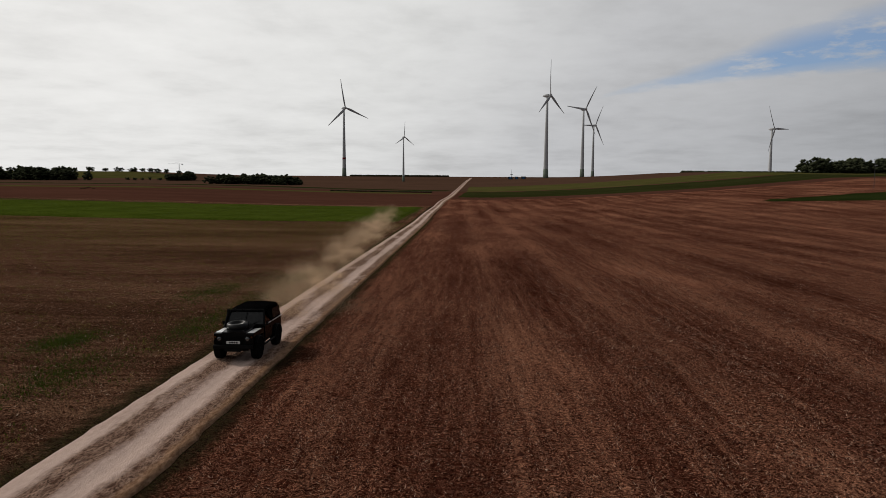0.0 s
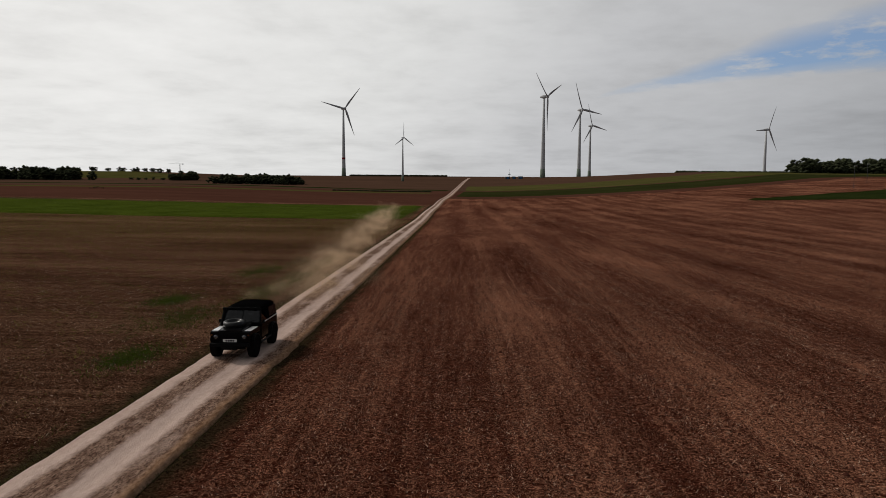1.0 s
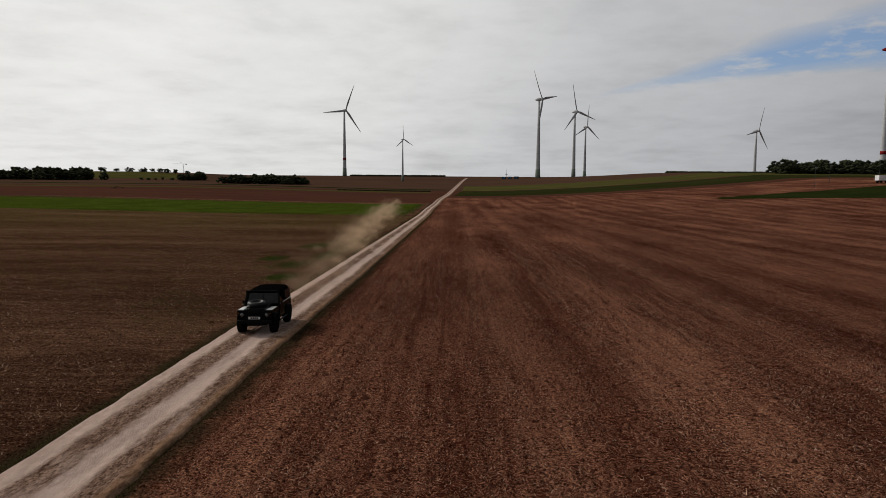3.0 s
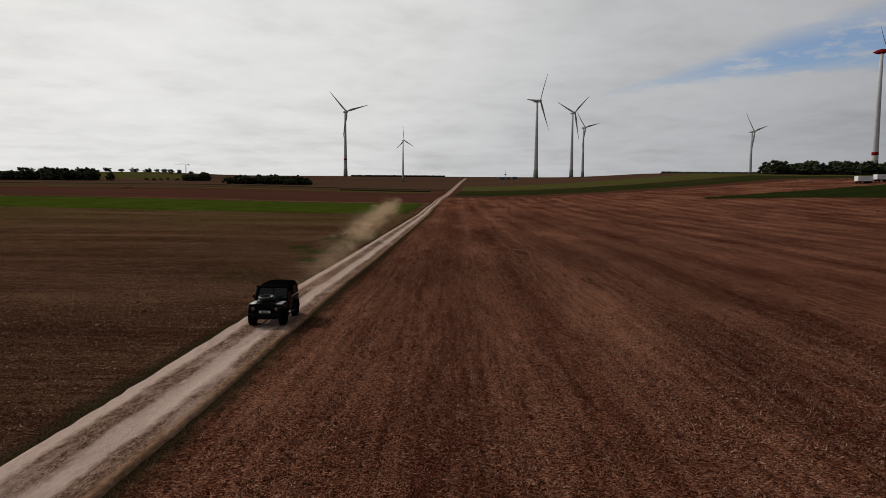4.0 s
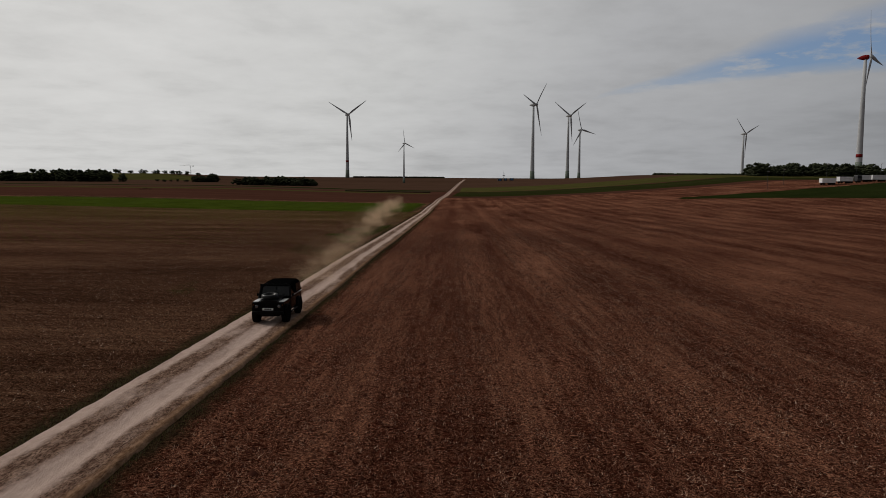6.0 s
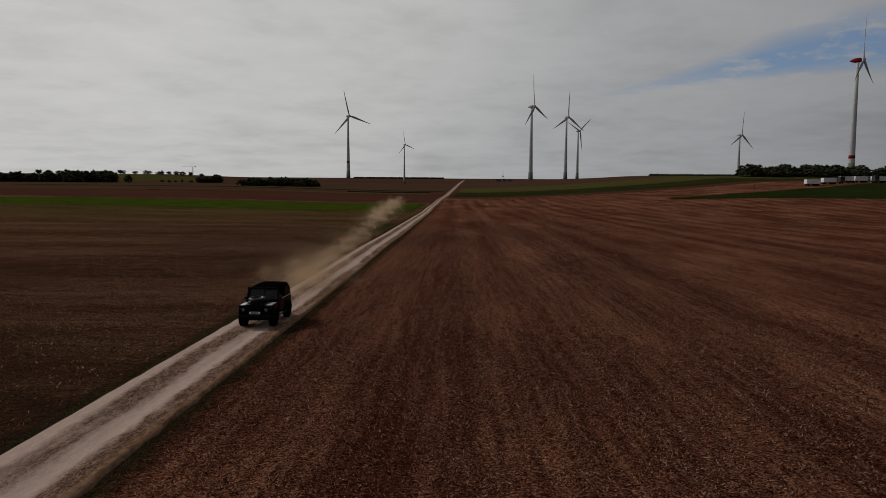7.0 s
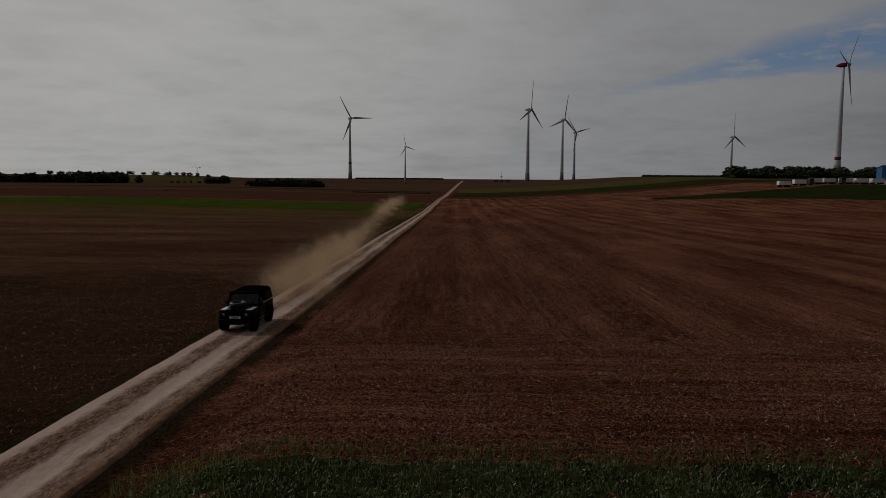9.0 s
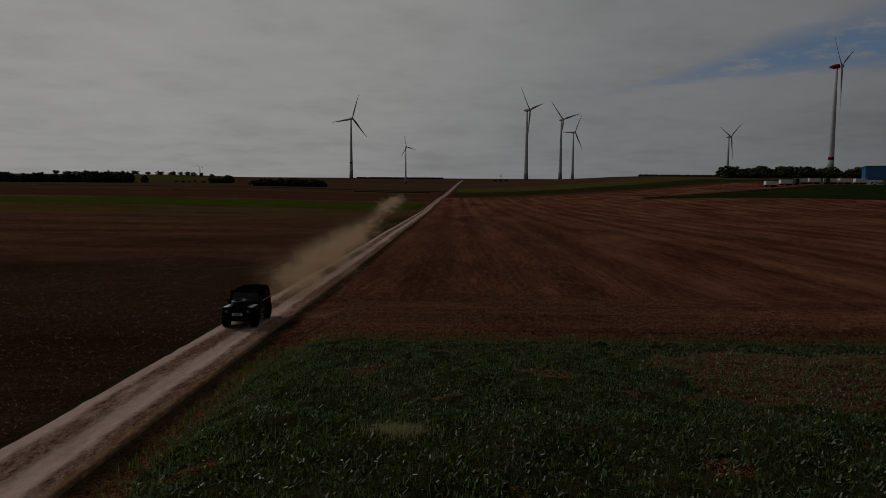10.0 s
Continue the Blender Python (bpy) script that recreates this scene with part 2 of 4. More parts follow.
M_REDPAINT = surface("red_paint", two_tone((0.165, 0.012, 0.014), (0.215, 0.020, 0.019), 0.3, 0.0), 0.5)
M_TOWERDARK = surface("tower_foot_green", two_tone((0.13, 0.16, 0.13), (0.19, 0.22, 0.18), 0.3, 0.0), 0.6)


# ---- helpers for meshes ----
def part(name, bm, material, parent=None, label="", smooth=False):
    me = bpy.data.meshes.new(name)
    bm.to_mesh(me)
    bm.free()
    me.materials.append(material)
    if smooth:
        me.polygons.foreach_set("use_smooth", [True] * len(me.polygons))
    ob = new(name, me)
    ob.parent = parent
    return tagged(ob, label)


def quads_mesh(name, verts, faces, material):
    me = bpy.data.meshes.new(name)
    verts, faces = np.asarray(verts, float), np.asarray(faces, int)
    me.vertices.add(len(verts))
    me.vertices.foreach_set("co", verts.ravel())
    k = faces.shape[1]
    me.loops.add(faces.size)
    me.loops.foreach_set("vertex_index", faces.ravel())
    me.polygons.add(len(faces))
    me.polygons.foreach_set("loop_start", np.arange(0, faces.size, k))
    me.polygons.foreach_set("loop_total", np.full(len(faces), k))
    me.update(calc_edges=True)
    me.materials.append(material)
    return new(name, me)


def box(bm, c, s, bevel=0.0, rot=None, taper=None):
    """A box at c of size s; taper: factors in x and y of the top face."""
    r = bmesh.ops.create_cube(bm, size=1.0)
    vs = r["verts"]
    for v in vs:
        x, y, z = v.co
        if taper and z > 0:
            x, y = x * taper[0], y * taper[1]
        v.co = Vector((x * s[0], y * s[1], z * s[2]))
    if bevel:
        es = list({e for v in vs for e in v.link_edges})
        out = bmesh.ops.bevel(bm, geom=es, offset=bevel, segments=2, profile=0.6, affect="EDGES")
        vs = list({v for f in out["faces"] for v in f.verts} | {v for v in vs if v.is_valid})
    m = Matrix.Translation(c) @ (rot if rot else Matrix())
    bmesh.ops.transform(bm, matrix=m, verts=vs)
    return vs


def tube(bm, a, b, r0, r1, seg=12, caps=True):
    a, b = Vector(a), Vector(b)
    d = b - a
    r = bmesh.ops.create_cone(bm, cap_ends=caps, segments=seg, radius1=r0, radius2=r1, depth=d.length)
    m = Matrix.Translation((a + b) / 2) @ d.to_track_quat("Z", "Y").to_matrix().to_4x4()
    bmesh.ops.transform(bm, matrix=m, verts=r["verts"])
    return r["verts"]


def lathe(bm, profile, seg=28, axis="X"):
    """profile: (along, radius) pairs round the axis."""
    rings = []
    for h, r in profile:
        ring = []
        for i in range(seg):
            a = 2 * math.pi * i / seg
            c, s = r * math.cos(a), r * math.sin(a)
            ring.append(bm.verts.new((h, c, s) if axis == "X" else (c, h, s) if axis == "Y" else (c, s, h)))
        rings.append(ring)
    for p, q in zip(rings, rings[1:]):
        for i in range(seg):
            bm.faces.new((p[i], p[(i + 1) % seg], q[(i + 1) % seg], q[i]))
    for ring in (rings[0], rings[-1]):
        bm.faces.new(ring)
    bmesh.ops.recalc_face_normals(bm, faces=bm.faces)


# ---- terrain ----
def ease(v, a, b):
    k = np.clip((np.asarray(v, float) - a) / (b - a), 0, 1)
    return k * k * (3 - 2 * k)


RISE_Y = np.array([-3000, 130, 215, 300, 420, 527, 655, 800, 1000, 1300, 1800, 4500.0])
RISE_Z = np.array([0, 0, 1.3, 4.2, 9.6, 14.6, 19.6, 25, 30.2, 33, 20, -40.0])


def land(x, y):
    """Height of the ground."""
    x, y = np.asarray(x, float), np.asarray(y, float)
    z = np.interp(y, RISE_Y, RISE_Z)
    z = z + 8.6 * np.clip((x - 20) / 140, 0, 1.15) ** 1.5 * ease(y, 50, 210) * (1 - ease(y, 400, 900))
    z = z + 2.2 * ease(-x, 8, 170) * ease(y, 40, 150) * (1 - ease(y, 330, 520))
    z = z + 5.5 * ease(-x, 225, 330) * ease(y, 535, 630) * (1 - ease(y, 660, 860))
    # the field end lies a little higher than the track
    z = z + 0.8 * ease(x, 2.1, 5.2) * ease(-y, 66, 82)
    return z


def road_x(y):
    return np.interp(y, [-3000, -90, -62, -41, -24, -2, 16, 170, 250, 300, 400, 527, 655, 900], [-0.2, -0.2, -0.05, 0.03, 0.04, -0.14, 0.04, 0, 1.2, 4.0, 8.2, 13.3, 18.5, 30])


def lumps(x, y):
    return 0.05 * np.sin(x * 1.7 + 1.3 * np.sin(y * 0.9)) * np.sin(y * 1.1 + x * 0.4) + 0.03 * np.sin(x * 4.1 + y * 0.7) * np.sin(y * 3.3)


def spread(near0, near1, step, far, grow):
    v = list(np.arange(near0, near1 + 1e-6, step))
    d, p = step, near1
    while p < far:
        d *= grow
        p += d
        v.append(p)
    d, p = step, near0
    while p > -far:
        d *= grow
        p -= d
        v.insert(0, p)
    return np.array(v)


def ground():
    xs, ys = spread(-45, 60, 1.0, 4300, 1.16), spread(-130, 150, 1.0, 4300, 1.07)
    xs[np.argmin(abs(xs))] = 0.0
    X, Y = np.meshgrid(xs, ys)
    Z = land(X, Y) + lumps(X, Y) * (1 - ease(abs(X), 45, 120)) * ease(abs(X), 2.0, 4.0) - 0.06
    nx, ny = len(xs), len(ys)
    i = np.arange(nx * ny).reshape(ny, nx)
    f = np.stack([i[:-1, :-1], i[:-1, 1:], i[1:, 1:], i[1:, :-1]], -1).reshape(-1, 4)
    ob = quads_mesh("ground", np.stack([X, Y, Z], -1).reshape(-1, 3), f, M_RIGHT)
    for m in (M_HEAD, M_LEFT, M_RED, M_FARBROWN):
        ob.data.materials.append(m)
    cx, cy = (X[:-1, :-1] + X[1:, 1:]) / 2, (Y[:-1, :-1] + Y[1:, 1:]) / 2
    k = np.where(cx < 0, 2, 0)
    turn = np.random.RandomState(6).uniform(-2.5, 2.5, cx.shape[1])[None, :] + 1.5 * np.sin(cx * 0.2)
    k = np.where((cx > 0) & (cy < -68 + turn), 1, k)
    k = np.where((cy > 215) & (cx < 0), 3, k)
    k = np.where((cy > 265) & (cx > 0), 3, k)
    k = np.where(cy > 345, 4, k)
    ob.data.polygons.foreach_set("material_index", k.ravel().astype(np.int32))
    tagged(ob, "red-brown tilled farmland with straw stubble rolling to low hills", "ground", kind="structure")


def sheet(name, corners, height, material, label, nu=60, nv=24, rough=0.06, category="field"):
    """A standing crop: a slab that follows the land, with an uneven top and closed sides."""
    a, b, c, d = [np.array(p, float) for p in corners]
    u, v = np.meshgrid(np.linspace(0, 1, nu), np.linspace(0, 1, nv))
    u, v = u[..., None], v[..., None]
    P = (a * (1 - u) + b * u) * (1 - v) + (d * (1 - u) + c * u) * v
    rnd = np.random.RandomState(len(name))
    edge = (np.minimum(u, 1 - u) * np.minimum(v, 1 - v))[..., 0] > 1e-9
    top = land(P[..., 0], P[..., 1]) + height + rnd.normal(0, rough, P.shape[:2]) * edge
    top = np.where(edge, top, land(P[..., 0], P[..., 1]) - 0.4)
    i = np.arange(nu * nv).reshape(nv, nu)
    f = np.stack([i[:-1, :-1], i[:-1, 1:], i[1:, 1:], i[1:, :-1]], -1).reshape(-1, 4)
    ob = quads_mesh(name, np.concatenate([P, top[..., None]], -1).reshape(-1, 3), f, material)
    return tagged(ob, label, category, kind="structure")


def road():
    ys = np.concatenate([np.arange(-135, 120, 0.5), np.arange(120, 700, 4)])
    us = np.linspace(-1, 1, 31)
    rnd = np.random.RandomState(5)
    wob = np.interp(ys, np.arange(-140, 720, 3), rnd.normal(0, 0.014, 287))
    wob2 = np.interp(ys, np.arange(-140, 720, 3), rnd.normal(0, 0.014, 287))
    wob, wob2 = wob + rnd.normal(0, 0.018, len(ys)), wob2 + rnd.normal(0, 0.022, len(ys))
    V, lanes = [], []
    for y, w1, w2 in zip(ys, wob, wob2):
        half = 1.52
        x = road_x(y) + us * half + np.where(us < 0, w1, w2) * abs(us)
        lane = us * half + 0.47
        lanes.append(lane)
        rut = 0.04 * np.exp(-((abs(lane) - 0.80) / 0.28) ** 2)
        z = land(x, y) + 0.05 - rut - 0.12 * (abs(us) > 0.99)
        V.append(np.stack([x, np.full_like(x, y), z], -1))
    V = np.array(V)
    ny, nx = V.shape[:2]
    i = np.arange(nx * ny).reshape(ny, nx)
    f = np.stack([i[:-1, :-1], i[:-1, 1:], i[1:, 1:], i[1:, :-1]], -1).reshape(-1, 4)
    ob = quads_mesh("road", V.reshape(-1, 3), f, M_ROAD)
    ob.data.attributes.new("lane", "FLOAT", "POINT").data.foreach_set("value", np.array(lanes, np.float32).ravel())
    tagged(ob, "pale dusty gravel farm track with two wheel ruts", "farm track", kind="structure")


ground()
road()
sheet("crop_strip", [(-700, 90), (-2.6, 131), (-1.8, 208), (-700, 120)], 0.25, M_CROP, "bright green young crop strip beside the track", 160, 40)
sheet("green_field", [(4.5, 286), (330, 288), (330, 345), (9, 345)], 0.25, M_SLOPE, "dark green crop band on the rising slope", 80, 12)
sheet("meadow", [(9, 347), (420, 347), (420, 425), (11, 425)], 0.15, M_MEADOW, "pale olive meadow band on the slope", 80, 12)
sheet("crop_wedge", [(96, 187), (330, 0), (330, 203), (96, 191)], 0.3, M_CROPDARK, "dark green crop field beside the truck yard", 60, 20)


sheet("hill_meadow", [(-640, 548), (-238, 552), (-262, 640), (-640, 640)], 0.12, M_MEADOW, "olive green meadow below the ridge", 60, 12)
sheet("hill_field", [(-420, 330), (-4, 318), (-2, 331), (-420, 345)], 0.08, M_MEADOW, "dull grassy strip between tilled fields", 80, 6)
sheet("side_meadow", [(-330, 395), (4, 352), (6, 362), (-330, 410)], 0.10, M_CROPDARK, "thin dark green strip on the slope", 80, 6)


# ---- wind turbines ----
def turbine(x, y, z, hub, blade, phase, rate, yaw, red=False, band=False):
    base = new("wind_turbine")
    tagged(base, "white three-bladed wind turbine with a red nacelle and band" if red else "pale grey three-bladed wind turbine on a tapered tower",
           "wind turbine", "wind turbines on the hills")
    base.matrix_world = pose(x, y, z, 0, 0, yaw)
    k = blade / 35.0
    r0, r1 = 2.6 * max(k, 0.38), 1.1 * k
    bm = bmesh.new()
    lathe(bm, [(-6, r0 * 1.1), (0, r0 * 1.08), (hub * 0.12, r0 * 0.92), (hub * 0.3, r0 * 0.80), (hub * 0.6, r0 * 0.62), (hub - 1.5 * k, r1)], 24, "Z")
    tower = part("tower", bm, M_TOWER, base, "", True)
    bm = bmesh.new()
    lathe(bm, [(0.0, r0 * 1.09), (hub * 0.05, r0 * 1.03), (hub * 0.13, r0 * 0.925)], 24, "Z")
    part("tower_foot", bm, M_TOWERDARK, base, "grey-green painted tower foot", True)
    if band:
        bm = bmesh.new()
        h0 = hub * 0.17 if red else hub * 0.255
        rr = r0 * (0.88 if red else 0.835)
        lathe(bm, [(h0, rr * 1.02), (h0 + hub * 0.028, rr * 1.0)], 24, "Z")
        part("tower_band", bm, M_REDPAINT, base, "red painted band", True)
    bm = bmesh.new()
    # egg-shaped nacelle, blunt at the rotor
    kk = k
    k = k * (0.78 if red else 0.72)
    lathe(bm, [(-3.0 * k, 1.9 * k), (-1.5 * k, 2.4 * k), (0.6 * k, 2.5 * k), (3 * k, 2.1 * k), (5.5 * k, 1.2 * k), (7.2 * k, 0.25 * k)], 20, "Y")
    bmesh.ops.translate(bm, vec=(0, 0, hub), verts=bm.verts)
    part("nacelle", bm, M_REDPAINT if red else M_TOWER, base, "red egg-shaped nacelle" if red else "", True)
    k = kk
    bm = bmesh.new()
    lathe(bm, [(0.0, 1.9 * k), (-0.8 * k, 1.8 * k), (-1.8 * k, 1.2 * k), (-2.3 * k, 0.3 * k)], 18, "Y")
    rotor = part("rotor", bm, M_TOWER, base, "", True)
    for j in range(3):
        bm = bmesh.new()
        rings = []
        for s in (0.02, 0.06, 0.14, 0.25, 0.4, 0.6, 0.8, 0.95, 1.0):
            chord = k * (1.5 if s < 0.04 else np.interp(s, [0.06, 0.18, 1.0], [1.8, 3.1, 0.5]))
            thick = k * np.interp(s, [0, 0.06, 0.2, 1], [1.5, 1.2, 0.55, 0.08])
            tw = radians(np.interp(s, [0, 0.2, 1], [24, 16, 2]))
            ring = []
            for q in range(10):
                a = 2 * math.pi * q / 10
                px, py = chord * 0.5 * math.cos(a) - chord * 0.15, thick * 0.5 * math.sin(a)
                ring.append(bm.verts.new((px * math.cos(tw) - py * math.sin(tw), px * math.sin(tw) + py * math.cos(tw) - 0.6 * k - s * s * 1.2 * k, s * blade)))
            rings.append(ring)
        for p, q in zip(rings, rings[1:]):
            for i in range(10):
                bm.faces.new((p[i], p[(i + 1) % 10], q[(i + 1) % 10], q[i]))
        bm.faces.new(rings[-1]), bm.faces.new(rings[0])
        bmesh.ops.recalc_face_normals(bm, faces=bm.faces)
        bl = part("blade", bm, M_TOWER, rotor, "", True)
        bl.matrix_local = pose(0, 0, 0, 0, 120 * j, 0)
    SPIN.append((rotor, -3.2 * k, hub, phase, rate))


SPIN = []
turbine(-135.9, 789.9, 24.0, 84, 34.5, -12.5, 50.9, 43, False, True)
turbine(-38.7, 526.9, 14.3, 36.5, 12.5, 0, 118, 49)
turbine(95.5, 654.6, 19.2, 84.5, 35, -4.6, 67.6, 57)
turbine(161.6, 807.9, 25.0, 85, 35, 31.3, 64.1, 37)
turbine(217.1, 1013.4, 30.0, 81.5, 35, 27, 72, 39)
turbine(433.1, 887.4, 22.0, 72.5, 35, -32.5, 56.4, 36)
turbine(423.3, 599.7, 24.0, 121, 46, -39, 22, 46, True, True)

# ---- the car ----
def paint_build(n):
    d = noise_(n, 40.0, 4.0, 0.7, n("ShaderNodeTexCoord").outputs["Object"])
    return mixc(n, ramp(n, d, [(0.45, 0.0), (0.75, 1.0)]), (0.0025, 0.0025, 0.003), (0.007, 0.006, 0.005)), None


M_BLACK = surface("glossy_black_paint", paint_build, 0.15, 0.0, 0.09)
M_MATT = surface("matt_black_plastic", two_tone((0.004, 0.004, 0.004), (0.008, 0.008, 0.008), 30.0, 0.0), 0.6, 0.0, 0.05)
M_CANVAS = surface("black_canvas", two_tone((0.0035, 0.0035, 0.004), (0.007, 0.007, 0.007), 12.0, 0.004), 0.95)
M_RUBBER = surface("dusty_rubber", two_tone((0.005, 0.005, 0.005), (0.012, 0.010, 0.009), 18.0, 0.004), 0.9)
M_STEEL = surface("brushed_alloy", two_tone((0.72, 0.72, 0.73), (0.86, 0.86, 0.86), 20.0, 0.0), 0.45, 1.0, 0.5)
M_WHITE = surface("white_plate", two_tone((0.70, 0.70, 0.68), (0.78, 0.78, 0.76), 20.0, 0.0), 0.4)
M_INK = surface("dark_ink", two_tone((0.02, 0.02, 0.02), (0.03, 0.03, 0.03), 20.0, 0.0), 0.5)
M_LAMP = surface("lamp_glass", two_tone((0.10, 0.105, 0.11), (0.18, 0.18, 0.18), 60.0, 0.0), 0.25, 0.8, 0.5)
M_AMBER = surface("amber_lens", two_tone((0.07, 0.024, 0.008), (0.10, 0.034, 0.010), 40.0, 0.0), 0.2)


def glass_material():
    m = bpy.data.materials.new("tinted_glass")
    m.use_nodes = True
    n = nodes_of(m.node_tree)
    b = n("ShaderNodeBsdfPrincipled", {"Base Color": (0.05, 0.055, 0.055, 1), "Roughness": 0.03, "Transmission Weight": 1.0, "IOR": 1.45})
    n("ShaderNodeOutputMaterial", {0: b.outputs[0]})
    return m


M_GLASS = glass_material()
M_TYRESHINE = surface("clean_rubber", two_tone((0.010, 0.010, 0.010), (0.012, 0.012, 0.012), 18.0, 0.0), 0.38, 0.0, 0.28)
M_TINT = surface("dark_plastic_window", two_tone((0.006, 0.006, 0.007), (0.012, 0.012, 0.012), 6.0, 0.0), 0.2, 0.0, 0.08)


def wheel_parts(parent, x, y, name="wheel"):
    side = 1 if x > 0 else -1
    hub = new(name)
    hub.parent = parent
    hub.location = (x, y, 0.43)
    bm = bmesh.new()
    lathe(bm, [(-0.135, 0.27), (-0.15, 0.36), (-0.13, 0.415), (-0.07, 0.43), (0.07, 0.43), (0.13, 0.415), (0.15, 0.36), (0.135, 0.27)], 36, "X")
    for i in range(30):
        a = 2 * math.pi * i / 30
        for sx in (-0.07, 0.07):
            aa = a + (0.1 if sx > 0 else 0)
            box(bm, (sx, 0.432 * math.cos(aa), 0.432 * math.sin(aa)), (0.10, 0.045, 0.02), 0, Matrix.Rotation(aa - math.pi / 2, 4, "X"))
    part("tyre", bm, M_RUBBER, hub, "chunky dusty black off-road tyre")
    bm = bmesh.new()
    lathe(bm, [(side * 0.10, 0.27), (side * 0.12, 0.255), (side * 0.06, 0.20), (side * 0.07, 0.10), (side * 0.13, 0.06), (side * 0.14, 0.02)], 24, "X")
    for i in range(6):
        a = 2 * math.pi * i / 6
        box(bm, (side * 0.085, 0.16 * math.cos(a), 0.16 * math.sin(a)), (0.04, 0.05, 0.14), 0.01, Matrix.Rotation(a - math.pi / 2, 4, "X"))
    part("rim", bm, M_MATT, hub, "black pressed steel rim")
    return hub


def panel(bm, pts, thick):
    """A flat plate through pts, thickened along its normal."""
    vs = [bm.verts.new(p) for p in pts]
    f = bm.faces.new(vs)
    f.normal_update()
    d = f.normal * thick
    r = bmesh.ops.extrude_face_region(bm, geom=[f])
    bmesh.ops.translate(bm, vec=d, verts=[v for v in r["geom"] if isinstance(v, bmesh.types.BMVert)])


def car():
    c = new("off_road_car")
    tagged(c, "black boxy off-road car with canvas top driving on the dusty track", "car")
    c.scale = (0.93, 0.93, 0.93)
    W = 0.82
    # front is at -y; wheel axles at y = -1.18 and 1.18
    bm = bmesh.new()
    box(bm, (0, 0.78, 0.86), (1.58, 2.10, 0.62), 0.03)
    box(bm, (0, 0.3, 0.50), (1.0, 3.3, 0.20), 0.02)
    body = part("body", bm, M_BLACK, c)
    for sx in (-1, 1):
        bm = bmesh.new()
        # wing: flat top, rounded outer edge, wheel opening cut as an arch
        y0, y1 = -1.90, -0.42
        box(bm, (sx * 0.63, (y0 + y1) / 2, 1.01), (0.32, y1 - y0, 0.20), 0.035)
        box(bm, (sx * 0.63, -1.75, 0.80), (0.31, 0.28, 0.36), 0.03)
        box(bm, (sx * 0.63, -0.52, 0.78), (0.31, 0.20, 0.40), 0.02)
        part("wing", bm, M_BLACK, c)
        bm = bmesh.new()
        for k in range(9):
            a = math.pi * (k + 0.5) / 9
            box(bm, (sx * 0.815, -1.18 - 0.47 * math.cos(a), 0.44 + 0.47 * math.sin(a)), (0.13, 0.175, 0.05), 0.01, Matrix.Rotation(-(a - math.pi / 2), 4, "X"))
        part("wheel_arch", bm, M_MATT, c)
        bm = bmesh.new()
        for k in range(9):
            a = math.pi * (k + 0.5) / 9
            box(bm, (sx * 0.815, 1.18 - 0.47 * math.cos(a), 0.44 + 0.47 * math.sin(a)), (0.13, 0.175, 0.05), 0.01, Matrix.Rotation(-(a - math.pi / 2), 4, "X"))
        part("wheel_arch", bm, M_MATT, c)
        bm = bmesh.new()
        box(bm, (sx * 0.64, -1.16, 1.117), (0.27, 0.86, 0.008), 0.002)
        part("wing_plate", bm, M_STEEL, c, "bright chequer plate on the wing top")
        bm = bmesh.new()
        box(bm, (sx * 0.80, 0.02, 0.87), (0.03, 0.88, 0.56), 0.012)
        door = part("door", bm, M_BLACK, c)
        bm = bmesh.new()
        panel(bm, [(sx * 0.79, -0.40, 1.17), (sx * 0.79, 0.44, 1.17), (sx * 0.70, 0.44, 1.66), (sx * 0.70, -0.14, 1.66)], 0.006)
        part("door_window", bm, M_GLASS, door)
        bm = bmesh.new()
        for p, q in (((0.80, -0.43, 1.15), (0.71, -0.16, 1.70)), ((0.71, -0.16, 1.70), (0.71, 0.46, 1.70)), ((0.71, 0.46, 1.70), (0.80, 0.46, 1.15))):
            tube(bm, (sx * p[0], p[1], p[2]), (sx * q[0], q[1], q[2]), 0.025, 0.025, 8)
        part("window_frame", bm, M_MATT, door)
        bm = bmesh.new()
        box(bm, (sx * 0.822, 0.33, 0.98), (0.015, 0.14, 0.03), 0.004)
        part("handle", bm, M_MATT, door)
        bm = bmesh.new()
        box(bm, (sx * 0.80, 0.78, 1.185), (0.025, 2.1, 0.035), 0.006)
        part("waist_rail", bm, M_STEEL, c, "bright galvanised capping along the waist")
        bm = bmesh.new()
        tube(bm, (sx * 0.84, -0.62, 0.45), (sx * 0.84, 0.66, 0.45), 0.045, 0.045, 12)
        for yy in (-0.5, 0.5):
            tube(bm, (sx * 0.5, yy, 0.5), (sx * 0.84, yy, 0.45), 0.025, 0.025, 8)
        part("side_step", bm, M_MATT, c)
        bm = bmesh.new()
        tube(bm, (sx * 0.80, -0.40, 1.20), (sx * 0.89, -0.42, 1.24), 0.014, 0.014, 8)
        box(bm, (sx * 0.91, -0.42, 1.27), (0.10, 0.04, 0.15), 0.015)
        part("mirror", bm, M_MATT, c)
        bm = bmesh.new()
        lathe(bm, [(-1.905, 0.088), (-1.935, 0.085), (-1.945, 0.05), (-1.95, 0.01)], 20, "Y")
        bmesh.ops.translate(bm, vec=(sx * 0.56, 0, 0.90), verts=bm.verts)
        lamp = part("headlight", bm, M_LAMP, c, "round clear headlight", True)
        bm = bmesh.new()
        lathe(bm, [(-1.90, 0.125), (-1.925, 0.125), (-1.925, 0.09), (-1.90, 0.09)], 20, "Y")
        bmesh.ops.translate(bm, vec=(sx * 0.56, 0, 0.90), verts=bm.verts)
